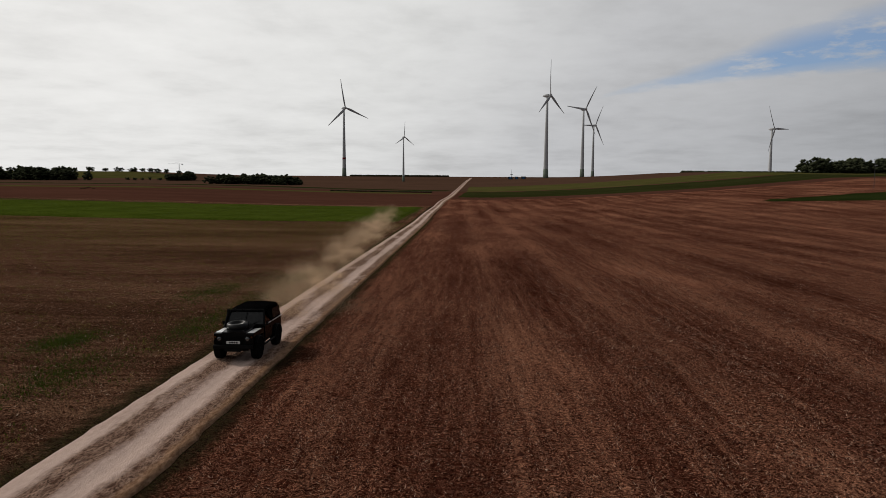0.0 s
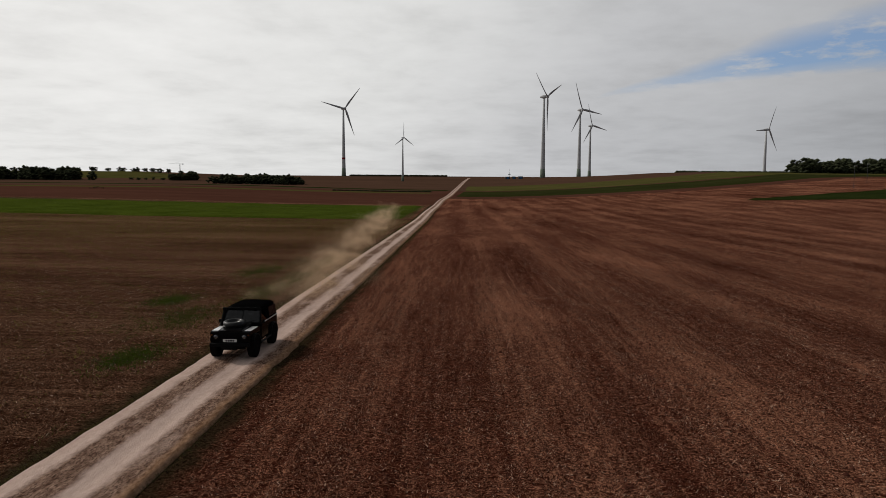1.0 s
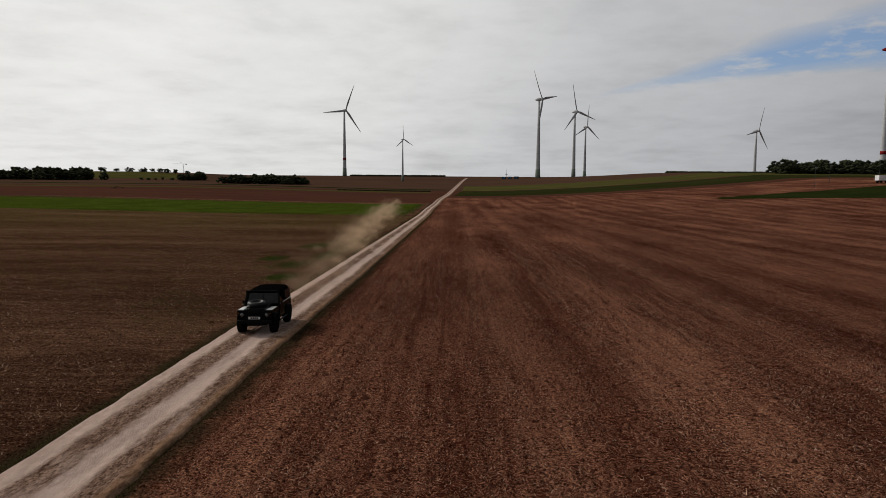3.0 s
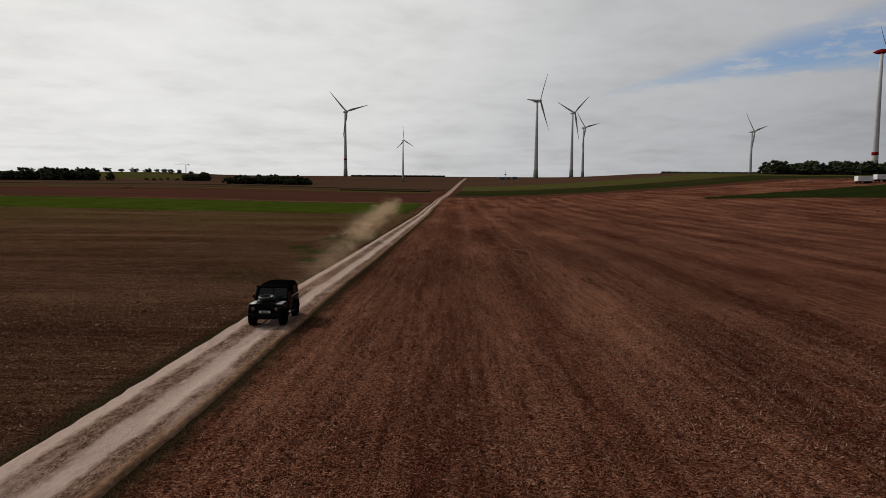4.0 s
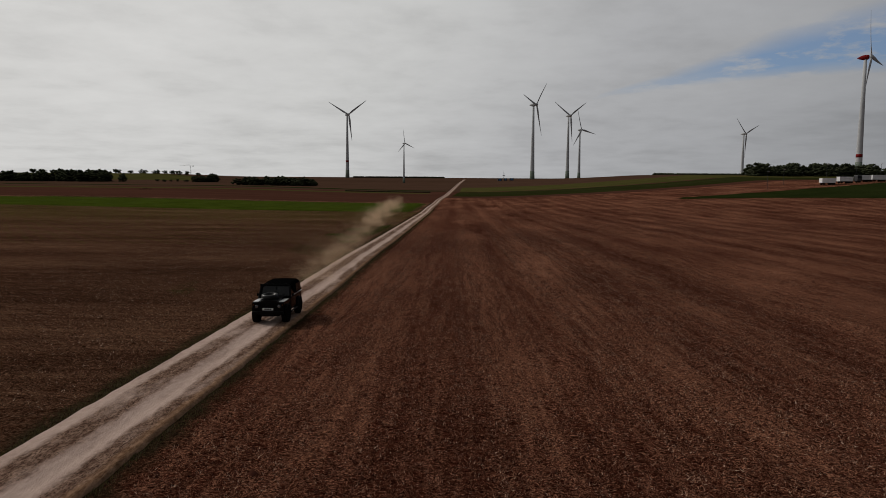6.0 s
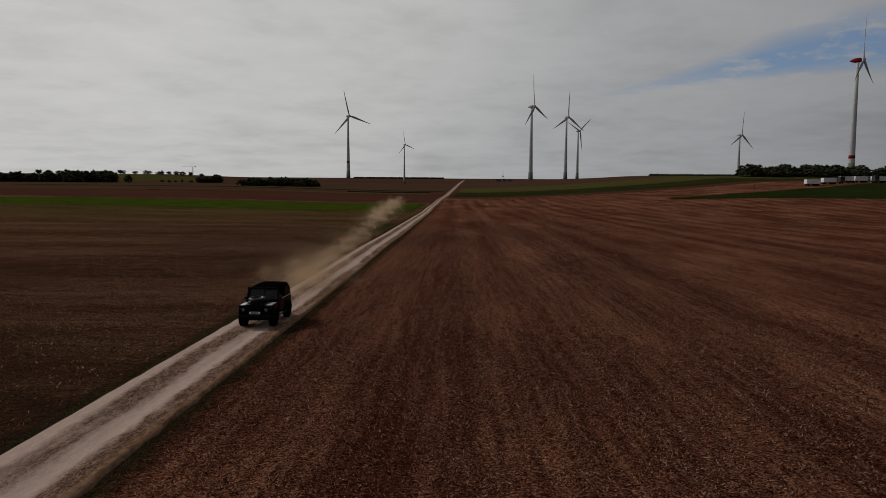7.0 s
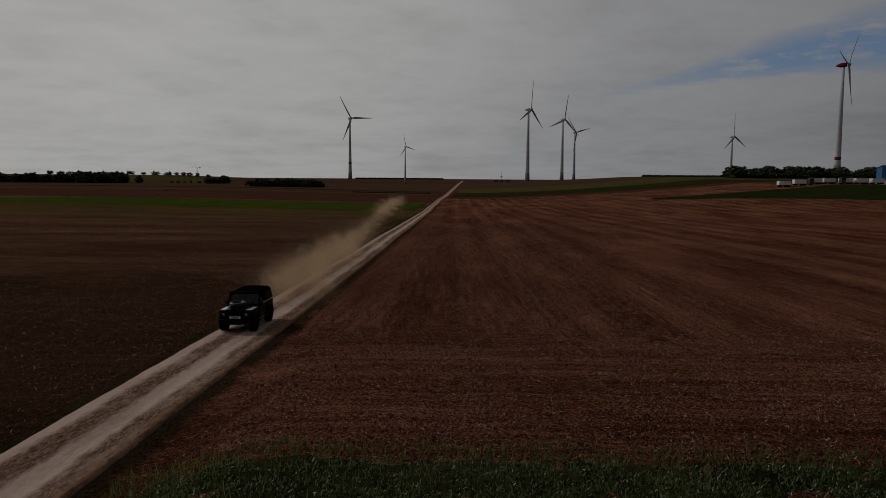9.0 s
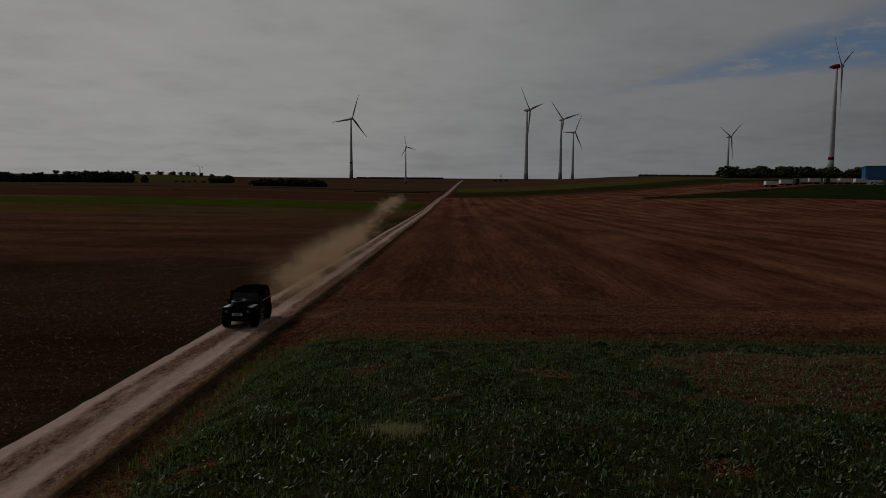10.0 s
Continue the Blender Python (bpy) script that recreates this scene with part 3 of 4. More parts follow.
        part("bezel", bm, M_MATT, lamp)
        bm = bmesh.new()
        lathe(bm, [(-1.90, 0.037), (-1.925, 0.035), (-1.935, 0.01)], 12, "Y")
        bmesh.ops.translate(bm, vec=(sx * 0.72, 0, 0.97), verts=bm.verts)
        part("indicator", bm, M_AMBER, c, "small amber indicator lens", True)
        for yy in (-1.18, 1.18):
            WHEELS.append(wheel_parts(c, sx * 0.74, yy))
    bm = bmesh.new()
    panel(bm, [(-0.47, -1.86, 1.10), (0.47, -1.86, 1.10), (0.50, -0.44, 1.19), (-0.50, -0.44, 1.19)], 0.05)
    box(bm, (0, -1.15, 1.19), (0.62, 1.1, 0.045), 0.02, Matrix.Rotation(radians(3.6), 4, "X"))
    part("bonnet", bm, M_BLACK, c)
    bm = bmesh.new()
    box(bm, (0, -1.80, 0.86), (1.24, 0.14, 0.50), 0.02)
    grille = part("grille", bm, M_MATT, c)
    for k in range(7):
        bm = bmesh.new()
        box(bm, (0, -1.885, 0.74 + 0.04 * k), (0.74, 0.03, 0.014), 0.003)
        part("slat", bm, M_MATT, grille)
    bm = bmesh.new()
    box(bm, (0, -1.97, 0.60), (1.56, 0.14, 0.14), 0.025)
    low = bmesh.new()
    panel(low, [(-0.55, -1.86, 0.56), (0.55, -1.86, 0.56), (0.5, -1.45, 0.36), (-0.5, -1.45, 0.36)], 0.02)
    part("skid_plate", low, M_MATT, c)
    for yy in (-1.18, 1.18):
        low = bmesh.new()
        tube(low, (-0.66, yy, 0.43), (0.66, yy, 0.43), 0.07, 0.07, 10)
        box(low, (0.15, yy, 0.43), (0.26, 0.26, 0.26), 0.08)
        part("axle", low, M_MATT, c)
    low = bmesh.new()
    box(low, (0, -0.1, 0.48), (1.25, 2.2, 0.22), 0.04)
    part("underbody", low, M_MATT, c)
    bumper = part("bumper", bm, M_MATT, c, "black steel front bumper")
    bm = bmesh.new()
    box(bm, (0, -2.02, 0.47), (0.62, 0.06, 0.10), 0.012)
    for k in range(4):
        lathe_at = (-0.24 + 0.16 * k)
        tube(bm, (lathe_at, -2.05, 0.47), (lathe_at, -2.07, 0.47), 0.035, 0.035, 12)
    part("fairlead", bm, M_MATT, bumper)
    bm = bmesh.new()
    box(bm, (0.0, -1.945, 0.765), (0.54, 0.015, 0.115), 0.004)
    plate = part("number_plate", bm, M_WHITE, c, "white number plate with dark bars")
    for k, (w, x) in enumerate(((0.07, -0.13), (0.07, -0.04), (0.07, 0.05), (0.07, 0.14))):
        bm = bmesh.new()
        box(bm, (x, -1.956, 0.765), (w, 0.006, 0.065), 0.001)
        part("plate_bar", bm, M_INK, plate)
    # windscreen
    bm = bmesh.new()
    panel(bm, [(-0.72, -0.42, 1.22), (0.72, -0.42, 1.22), (0.66, -0.17, 1.66), (-0.66, -0.17, 1.66)], 0.006)
    ws = part("windscreen", bm, M_GLASS, c)
    bm = bmesh.new()
    for p, q in (((-0.76, -0.43, 1.18), (-0.69, -0.15, 1.71)), ((0.76, -0.43, 1.18), (0.69, -0.15, 1.71)), ((-0.69, -0.15, 1.71), (0.69, -0.15, 1.71)),
                 ((-0.76, -0.43, 1.19), (0.76, -0.43, 1.19)), ((0, -0.435, 1.19), (0, -0.165, 1.71))):
        tube(bm, p, q, 0.032 if p[0] else 0.015, 0.032 if p[0] else 0.015, 8)
    part("screen_frame", bm, M_BLACK, ws)
    bm = bmesh.new()
    box(bm, (0.30, -0.10, 1.60), (0.22, 0.02, 0.06), 0.008)
    part("rear_view_mirror", bm, M_LAMP, ws, "pale rear-view mirror behind the glass")
    for sx in (-0.35, 0.3):
        bm = bmesh.new()
        tube(bm, (sx, -0.455, 1.22), (sx + 0.30, -0.36, 1.36), 0.008, 0.006, 6)
        part("wiper", bm, M_MATT, ws)
    # canvas: rounded long hood, sloping sides, flat back
    bm = bmesh.new()
    sect = [(-0.80, 1.19), (-0.79, 1.30), (-0.735, 1.74), (-0.69, 1.81), (-0.60, 1.845), (0, 1.87), (0.60, 1.845), (0.69, 1.81), (0.735, 1.74), (0.79, 1.30), (0.80, 1.19)]
    rings = []
    for y, k in ((-0.16, 0.0), (-0.10, 0.4), (0.46, 1.0), (0.80, 0.97), (1.20, 1.0), (1.60, 0.98), (1.78, 0.95), (1.83, 0.9)):
        ring = []
        for x, z in sect:
            zz = z if z < 1.72 else 1.72 + (z - 1.72) * (0.35 + 0.65 * k)
            low = 1.70 if y < 0.46 else 0
            ring.append(bm.verts.new((x * (1 - 0.03 * (y > 1.75)), y - (0.28 * max(z - 1.2, 0) / 0.6 if y > 1.5 else 0), max(zz, low if abs(x) > 0.73 else zz))))
        rings.append(ring)
    for p, q in zip(rings, rings[1:]):
        for i in range(len(sect) - 1):
            bm.faces.new((p[i], q[i], q[i + 1], p[i + 1]))
    bm.faces.new(rings[-1])
    r = bmesh.ops.solidify(bm, geom=list(bm.faces), thickness=0.015)
    top = part("canvas_top", bm, M_CANVAS, c, "black canvas soft top over hoops", True)
    for sx in (-1, 1):
        bm = bmesh.new()
        panel(bm, [(sx * 0.806, 0.62, 1.28), (sx * 0.806, 1.62, 1.28), (sx * 0.768, 1.60, 1.68), (sx * 0.768, 0.64, 1.68)], 0.006 * sx)
        part("side_window", bm, M_TINT, top, "dark clear plastic window")
    # roof lamps
    bm = bmesh.new()
    tube(bm, (-0.70, -0.17, 1.76), (0.70, -0.17, 1.76), 0.018, 0.018, 8)
    bar = part("lamp_bar", bm, M_MATT, c, "thin roof bar with four small lamps")
    for x in (-0.5, -0.18, 0.18, 0.5):
        bm = bmesh.new()
        lathe(bm, [(-0.17, 0.035), (-0.22, 0.04), (-0.235, 0.036), (-0.24, 0.01)], 14, "Y")
        bmesh.ops.translate(bm, vec=(x, 0, 1.775), verts=bm.verts)
        part("roof_lamp", bm, M_MATT, bar, "", True)
    # snorkel
    bm = bmesh.new()
    box(bm, (-0.80, -0.62, 1.02), (0.07, 0.20, 0.13), 0.02)
    tube(bm, (-0.83, -0.60, 1.05), (-0.82, -0.44, 1.22), 0.055, 0.055, 10)
    tube(bm, (-0.82, -0.44, 1.22), (-0.77, -0.24, 1.66), 0.055, 0.055, 10)
    box(bm, (-0.76, -0.23, 1.72), (0.13, 0.12, 0.16), 0.03)
    part("snorkel", bm, M_MATT, c, "black raised air intake beside the windscreen")
    # spare wheel lying on the bonnet
    spare = new("spare_wheel")
    spare.parent = c
    spare.matrix_local = pose(-0.10, -1.00, 1.29, 3.6, 0, 0)
    bm = bmesh.new()
    lathe(bm, [(-0.10, 0.27), (-0.115, 0.36), (-0.085, 0.415), (0.0, 0.43), (0.085, 0.415), (0.115, 0.37), (0.12, 0.31), (0.10, 0.265), (0.03, 0.255)], 36, "Z")
    part("tyre", bm, M_TYRESHINE, spare, "", True)
    bm = bmesh.new()
    lathe(bm, [(-0.02, 0.262), (0.035, 0.258), (0.02, 0.22), (-0.03, 0.19), (-0.02, 0.08), (0.02, 0.03)], 24, "Z")
    part("rim", bm, M_MATT, spare, "black pressed steel rim", True)
    # cabin
    for x in (-0.36, 0.36):
        bm = bmesh.new()
        box(bm, (x, 0.42, 1.05), (0.48, 0.45, 0.14), 0.04)
        box(bm, (x, 0.66, 1.34), (0.46, 0.12, 0.56), 0.05, Matrix.Rotation(radians(-10), 4, "X"))
        box(bm, (x, 0.71, 1.66), (0.24, 0.09, 0.14), 0.03)
        part("seat", bm, M_MATT, c)
    bm = bmesh.new()
    lathe(bm, [(-0.012, 0.16), (0.012, 0.18), (0.012, 0.16)], 20, "Y")
    bmesh.ops.rotate(bm, matrix=Matrix.Rotation(radians(-25), 3, "X"), verts=bm.verts)
    bmesh.ops.translate(bm, vec=(0.36, 0.06, 1.24), verts=bm.verts)
    part("steering_wheel", bm, M_MATT, c)
    bm = bmesh.new()
    box(bm, (0, -0.30, 1.12), (1.46, 0.22, 0.14), 0.03)
    part("dashboard", bm, M_MATT, c)
    for ob in c.children_recursive:
        if ob.type == "MESH" and ob.parent not in WHEELS and ob.name[:5] not in ("tyre", "rim"):
            for v in ob.data.vertices:
                if v.co.y < -1.60:
                    v.co.y += 0.16
    return c


WHEELS = []
CAR = car()


# ---- trees ----
def tree_mesh(seed, height, spread_, clumps, leaf):
    rnd = np.random.RandomState(seed)
    # crown: clumps of leaves round a few boughs
    cz = height * 0.52
    V, F = [], []
    for k in range(clumps):
        d = rnd.normal(0, 1, 3)
        d /= np.linalg.norm(d)
        r = rnd.uniform(0.30, 0.92)
        c = np.array([d[0] * spread_ * r, d[1] * spread_ * r, max(cz + d[2] * height * 0.44 * r, height * 0.10)])
        s = rnd.uniform(0.26, 0.44) * spread_
        i = len(V)
        e = [rnd.uniform(0.58, 0.78) * s for _ in range(6)]
        tw = rnd.uniform(0, 1.6)
        ax, ay = np.array([math.cos(tw), math.sin(tw), 0.1]), np.array([-math.sin(tw), math.cos(tw), -0.1])
        az = np.array([0.1, -0.1, 1.0])
        V += [c + ax * e[0], c + ay * e[1], c - ax * e[2], c - ay * e[3], c + az * e[4], c - az * e[5]]
        F += [(i + p, i + (p + 1) % 4, i + 4) for p in range(4)] + [(i + (p + 1) % 4, i + p, i + 5) for p in range(4)]
        for j in range(leaf):
            d2 = rnd.normal(0, 1, 3)
            p = c + d2 / np.linalg.norm(d2) * s * rnd.uniform(0.45, 0.85)
            a, b = rnd.normal(0, 1, 3), rnd.normal(0, 1, 3)
            q = rnd.uniform(0.25, 0.5) * 0.055 * height
            a, b = a / np.linalg.norm(a) * q, b / np.linalg.norm(b) * q
            i = len(V)
            V += [p - a, p + b, p + a]
            F.append((i, i + 1, i + 2))
    return V, F


def tree(name, x, y, height, spread_, seed, label, group, clumps=58, leaf=26):
    t = new(name)
    tagged(t, label, "tree", group)
    t.matrix_world = pose(x, y, float(land(x, y)) - 0.20 * height, 0, 0, seed * 47 % 360)
    bm = bmesh.new()
    tube(bm, (0, 0, 0), (0.1, 0, height * 0.4), 0.035 * height, 0.02 * height, 8)
    tube(bm, (0.1, 0, height * 0.38), (0.3, 0.1, height * 0.8), 0.02 * height, 0.006 * height, 6)
    for k in range(4):
        a = k * 1.57 + seed
        tube(bm, (0.1, 0, height * (0.3 + 0.06 * k)), (math.cos(a) * spread_ * 0.7, math.sin(a) * spread_ * 0.7, height * (0.55 + 0.06 * k)), 0.012 * height, 0.004 * height, 5)
    part("trunk", bm, M_BARK, t)
    key = (seed % 5, clumps, leaf)
    if key not in CROWNS:
        V, F = tree_mesh(seed % 5 + 11, 10.0, 3.6, clumps, leaf)
        ob = quads_mesh("crown", V, F, M_TREE)
        CROWNS[key] = ob.data
    else:
        ob = new("crown", CROWNS[key])
    ob.parent = t
    ob.scale = (spread_ / 3.6, spread_ / 3.6, height / 10.0)
    return t


CROWNS = {}
rnd = random.Random(8)


def wood(x0, x1, y0, y1, count, h, label, group, gap=0.0):
    for k in range(count):
        u = (k + rnd.uniform(0.1, 0.9)) / count
        hh = h * rnd.choice((0.6, 0.75, 0.85, 0.95, 1.05, 1.2)) * rnd.uniform(0.9, 1.05)
        tree("tree", x0 + (x1 - x0) * u, y0 + (y1 - y0) * rnd.random(), hh, hh * rnd.uniform(0.45, 0.62), rnd.randrange(1000), label, group)


wood(-526, -307, 500, 524, 112, 12.0, "dark leafy tree in a dense wood edge", "wood on the far slope")
wood(-155, -97, 408, 426, 52, 7.8, "dark leafy tree in a small copse", "copse below the turbine")
wood(221, 432, 385, 425, 150, 10.8, "dark green leafy tree in a long wood", "wood beside the truck yard")
wood(-231, -210, 508, 520, 9, 9.5, "dark leafy tree of a hedge clump", "clump on the hill")
tree("tree", -292, 506, 10.5, 4.6, 3, "solitary round dark tree in the fields", "", 60, 18)
for k in range(24):
    x = -470 + k * 8.2 + rnd.uniform(-3, 3)
    tree("tree", x, 642 + rnd.uniform(-6, 6), rnd.uniform(4.5, 7.0), rnd.uniform(2.8, 4.2), rnd.randrange(900), "small round tree along the ridge line", "trees on the ridge", 44, 20)
for k in range(7):
    tree("tree", -268 + k * 5.5 + rnd.uniform(-2, 2), 516 + rnd.uniform(-6, 6), rnd.uniform(2.4, 4), rnd.uniform(1.5, 2.6), rnd.randrange(900), "low dark bush below the ridge", "bushes on the hill", 30, 16)
for x, y, hh in ((-170.5, 301, 1.6), (-167.8, 302, 1.1), (-172.4, 300, 0.9)):
    tree("bush", x, y, hh, hh * 1.1, int(x * 7) % 800, "small dark bush on the field boundary", "bushes on the boundary", 10, 10)


def hedge(x0, x1, y, h, label):
    r = np.random.RandomState(int(abs(x0)))
    V, F = [], []
    cnt = int((x1 - x0) * 4)
    for k in range(cnt):
        c = np.array([r.uniform(x0, x1), y + r.normal(0, 0.6), 0.0])
        c[2] = float(land(c[0], c[1])) + 0.45 * h
        e = r.uniform(0.45, 0.7, 6) * h * (1.0, 1.0, 1.0, 1.0, 0.85, 1.0)
        i = len(V)
        V += [c + (e[0], 0.1, 0), c + (0, e[1], 0), c - (e[2], 0, 0.1), c - (0, e[3], 0), c + (0.1, 0, e[4]), c - (0, 0.1, e[5])]
        F += [(i + p, i + (p + 1) % 4, i + 4) for p in range(4)] + [(i + (p + 1) % 4, i + p, i + 5) for p in range(4)]
    tagged(quads_mesh("hedge", V, F, M_TREE), label, "hedge", kind="stuff")


hedge(215, 395, 602, 3.4, "low dark vine rows along the crest")
hedge(-130, -6, 800, 2.2, "low dark hedge along the crest")
hedge(-60, -6, 335, 0.8, "thin dark grassy bank between fields")


# ---- yard: trailers, hall, lamps ----
M_TRAILER = surface("white_trailer_skin", two_tone((0.62, 0.63, 0.64), (0.76, 0.76, 0.76), 0.5, 0.0), 0.4)
M_BLUE = surface("blue_steel_cladding", two_tone((0.035, 0.105, 0.24), (0.050, 0.135, 0.29), 0.3, 0.0), 0.5)
M_PALEWALL = surface("white_wall_panel", two_tone((0.55, 0.56, 0.57), (0.66, 0.66, 0.66), 0.3, 0.0), 0.6)
M_DARKSTEEL = surface("dark_steel", two_tone((0.05, 0.05, 0.055), (0.09, 0.09, 0.09), 2.0, 0.0), 0.5, 0.5)


def trailer():
    t = new("truck_trailer")
    tagged(t, "white box trailer parked in the yard", "trailer", "trailers parked in the yard")
    bm = bmesh.new()
    box(bm, (0, 0, 1.85), (5.6, 2.4, 1.9), 0.04)
    part("box_body", bm, M_TRAILER, t)
    bm = bmesh.new()
    box(bm, (0, 0, 0.80), (5.4, 1.0, 0.2), 0.02)
    part("chassis", bm, M_DARKSTEEL, t)
    for x in (-1.9, 1.2, 2.2):
        for y in (-1.0, 1.0):
            bm = bmesh.new()
            lathe(bm, [(-0.15, 0.44), (-0.12, 0.5), (0.12, 0.5), (0.15, 0.44)], 16, "Y")
            w = part("wheel", bm, M_RUBBER, t)
            w.matrix_local = pose(x, y, 0.5)
    bm = bmesh.new()
    box(bm, (0.4, -1.212, 2.1), (2.6, 0.012, 0.4), 0.0)
    part("side_marking", bm, M_PALEWALL, t, "faint grey bar of lettering")
    return t


first = trailer()
first.matrix_world = pose(165.5, 207, float(land(165.5, 207)))
for k in range(1, 7):
    x = 165.5 + k * 7.2 + rnd.uniform(-0.4, 0.4)
    y = 207 + rnd.uniform(-1, 1.5)
    copy_thing(first, pose(x, y, float(land(x, y)), 0, 0, rnd.uniform(-2, 2)))


def tractor_unit(x, y):
    t = new("lorry_cab")
    tagged(t, "dark lorry cab parked between the trailers", "lorry", "lorry cabs in the yard")
    t.matrix_world = pose(x, y, float(land(x, y)))
    bm = bmesh.new()
    box(bm, (0, 0, 1.85), (2.0, 2.4, 2.5), 0.12, None, (0.9, 0.95))
    part("cab", bm, M_DARKSTEEL, t)
    bm = bmesh.new()
    box(bm, (0, -1.21, 2.3), (1.5, 0.03, 0.8), 0.01)
    part("window", bm, M_GLASS, t)
    for yy in (-0.95, 0.95):
        bm = bmesh.new()
        lathe(bm, [(-0.15, 0.44), (-0.12, 0.5), (0.12, 0.5), (0.15, 0.44)], 16, "Y")
        part("wheel", bm, M_RUBBER, t).matrix_local = pose(0, yy, 0.5)


tractor_unit(176.6, 204.5)
tractor_unit(191.0, 204.0)


def hall():
    h = new("industrial_hall")
    tagged(h, "large blue-clad industrial hall with a white plinth band", "hall")
    h.matrix_world = pose(217, 216, 11.6, 0, 0, -30)
    bm = bmesh.new()
    box(bm, (30, 20, 5.9), (60, 40, 7.0), 0.05)
    part("blue_wall", bm, M_BLUE, h)
    bm = bmesh.new()
    box(bm, (30, 20, 0.9), (60.3, 40.3, 3.0), 0.05)
    part("plinth", bm, M_PALEWALL, h, "white lower wall band")
    bm = bmesh.new()
    box(bm, (30, 20, 9.5), (60.5, 40.5, 0.25), 0.03)
    part("roof_edge", bm, M_DARKSTEEL, h)
    for k in range(9):
        bm = bmesh.new()
        box(bm, (11.5 + k * 1.6, -0.06, 6.4), (1.45, 0.12, 0.9), 0.01)
        part("window", bm, M_GLASS, h)
    for k in range(20):
        bm = bmesh.new()
        box(bm, (1.5 + k * 3.0, -0.03, 5.9), (0.06, 0.06, 7.0), 0.0)
        part("cladding_rib", bm, M_BLUE, h)
    bm = bmesh.new()
    box(bm, (16, -3, 2.6), (18, 6, 0.3), 0.05)
    canopy = part("canopy", bm, M_DARKSTEEL, h, "dark loading canopy")
    for x in (8, 16, 24):
        bm = bmesh.new()
        tube(bm, (x, -5.6, -1.5), (x, -5.6, 2.5), 0.12, 0.12, 8)
        part("post", bm, M_DARKSTEEL, canopy)


hall()
for k in range(5):
    tree("bush", 211 + k * 2.6, 199 + rnd.uniform(-1, 1), rnd.uniform(2.2, 3.4), rnd.uniform(1.4, 2.2), rnd.randrange(800), "green bush in front of the hall", "bushes by the hall", 12, 12)


def street_lamp(x, y, h):
    t = new("street_lamp")
    tagged(t, "slim grey yard lamp post", "street lamp", "lamp posts round the yard")
    t.matrix_world = pose(x, y, float(land(x, y)))
    bm = bmesh.new()
    tube(bm, (0, 0, -0.2), (0, 0, h), 0.10, 0.05, 8)
    part("post", bm, M_DARKSTEEL, t)
    bm = bmesh.new()
    box(bm, (0.3, 0, h), (0.9, 0.3, 0.12), 0.03)
    part("lamp_head", bm, M_TRAILER, t)


for x, y, h in ((143, 212, 7.5), (176, 226, 8), (189, 226, 8), (200, 226, 8), (160, 232, 7), (207, 214, 8)):
    street_lamp(x, y, h)


def lattice(name, x, y, z, h, jib, label, category):
    t = new(name)
    tagged(t, label, category)
    t.matrix_world = pose(x, y, z)
    bm = bmesh.new()
    for sx in (-0.6, 0.6):
        for sy in (-0.6, 0.6):
            tube(bm, (sx, sy, -1), (sx, sy, h), 0.08, 0.08, 5)
    for k in range(int(h / 2)):
        tube(bm, (-0.6, -0.6, 2 * k), (0.6, -0.6, 2 * k + 2), 0.07, 0.07, 4)
        tube(bm, (0.6, 0.6, 2 * k), (-0.6, 0.6, 2 * k + 2), 0.07, 0.07, 4)
    part("mast", bm, M_DARKSTEEL, t)
    bm = bmesh.new()
    if jib:
        tube(bm, (-jib, 0, h), (jib * 0.3, 0, h), 0.12, 0.12, 5)
        tube(bm, (-jib * 0.7, 0, h), (0, 0, h + 3), 0.06, 0.06, 4)
        box(bm, (jib * 0.25, 0, h - 0.6), (2.2, 1.2, 1.2), 0.05)
        part("jib", bm, M_DARKSTEEL, t)
    else:
        lathe(bm, [(h * 0.55, 1.2), (h * 0.57, 2.6), (h * 0.63, 2.6), (h * 0.65, 1.2)], 12, "Z")
        tube(bm, (0, 0, h), (0, 0, h * 1.35), 0.25, 0.08, 6)
        part("antenna_platform", bm, M_DARKSTEEL, t)


lattice("tower_crane", -430, 985, float(land(-430, 985)), 17, 18, "thin yellow-grey tower crane on the ridge", "crane")
lattice("radio_mast", 112, 1290, 33.0, 15, 0, "distant radio mast with round platform", "mast")


def container(x, y, w):
    t = new("container")
    tagged(t, "low dark container standing in the fields", "container", "containers in the fields")
    t.matrix_world = pose(x, y, float(land(x, y)))
    bm = bmesh.new()
    box(bm, (0, 0, 1.2), (w, 2.4, 2.4), 0.05)
    part("steel_box", bm, M_DARKSTEEL, t)
    bm = bmesh.new()
    box(bm, (0, -1.22, 1.2), (w * 0.4, 0.04, 2.0), 0.0)
    part("door", bm, M_BLUE, t)


for x, w in ((56, 4.5), (62, 3.4), (68.5, 4.5)):
    container(x, 610, w)


# ---- dust raised by the car ----
def dust_material():
    m = bpy.data.materials.new("road_dust")
    m.use_nodes = True
    n = nodes_of(m.node_tree)
    d = n("ShaderNodeBsdfDiffuse", {"Color": (0.64, 0.468, 0.315, 1)})
    t = n("ShaderNodeBsdfTranslucent", {"Color": (0.82, 0.605, 0.405, 1)})
    a = n("ShaderNodeMixShader", {0: 0.5, 1: d.outputs[0], 2: t.outputs[0]})
    n("ShaderNodeOutputMaterial", {0: a.outputs[0]})
    return m


M_DUST = dust_material()


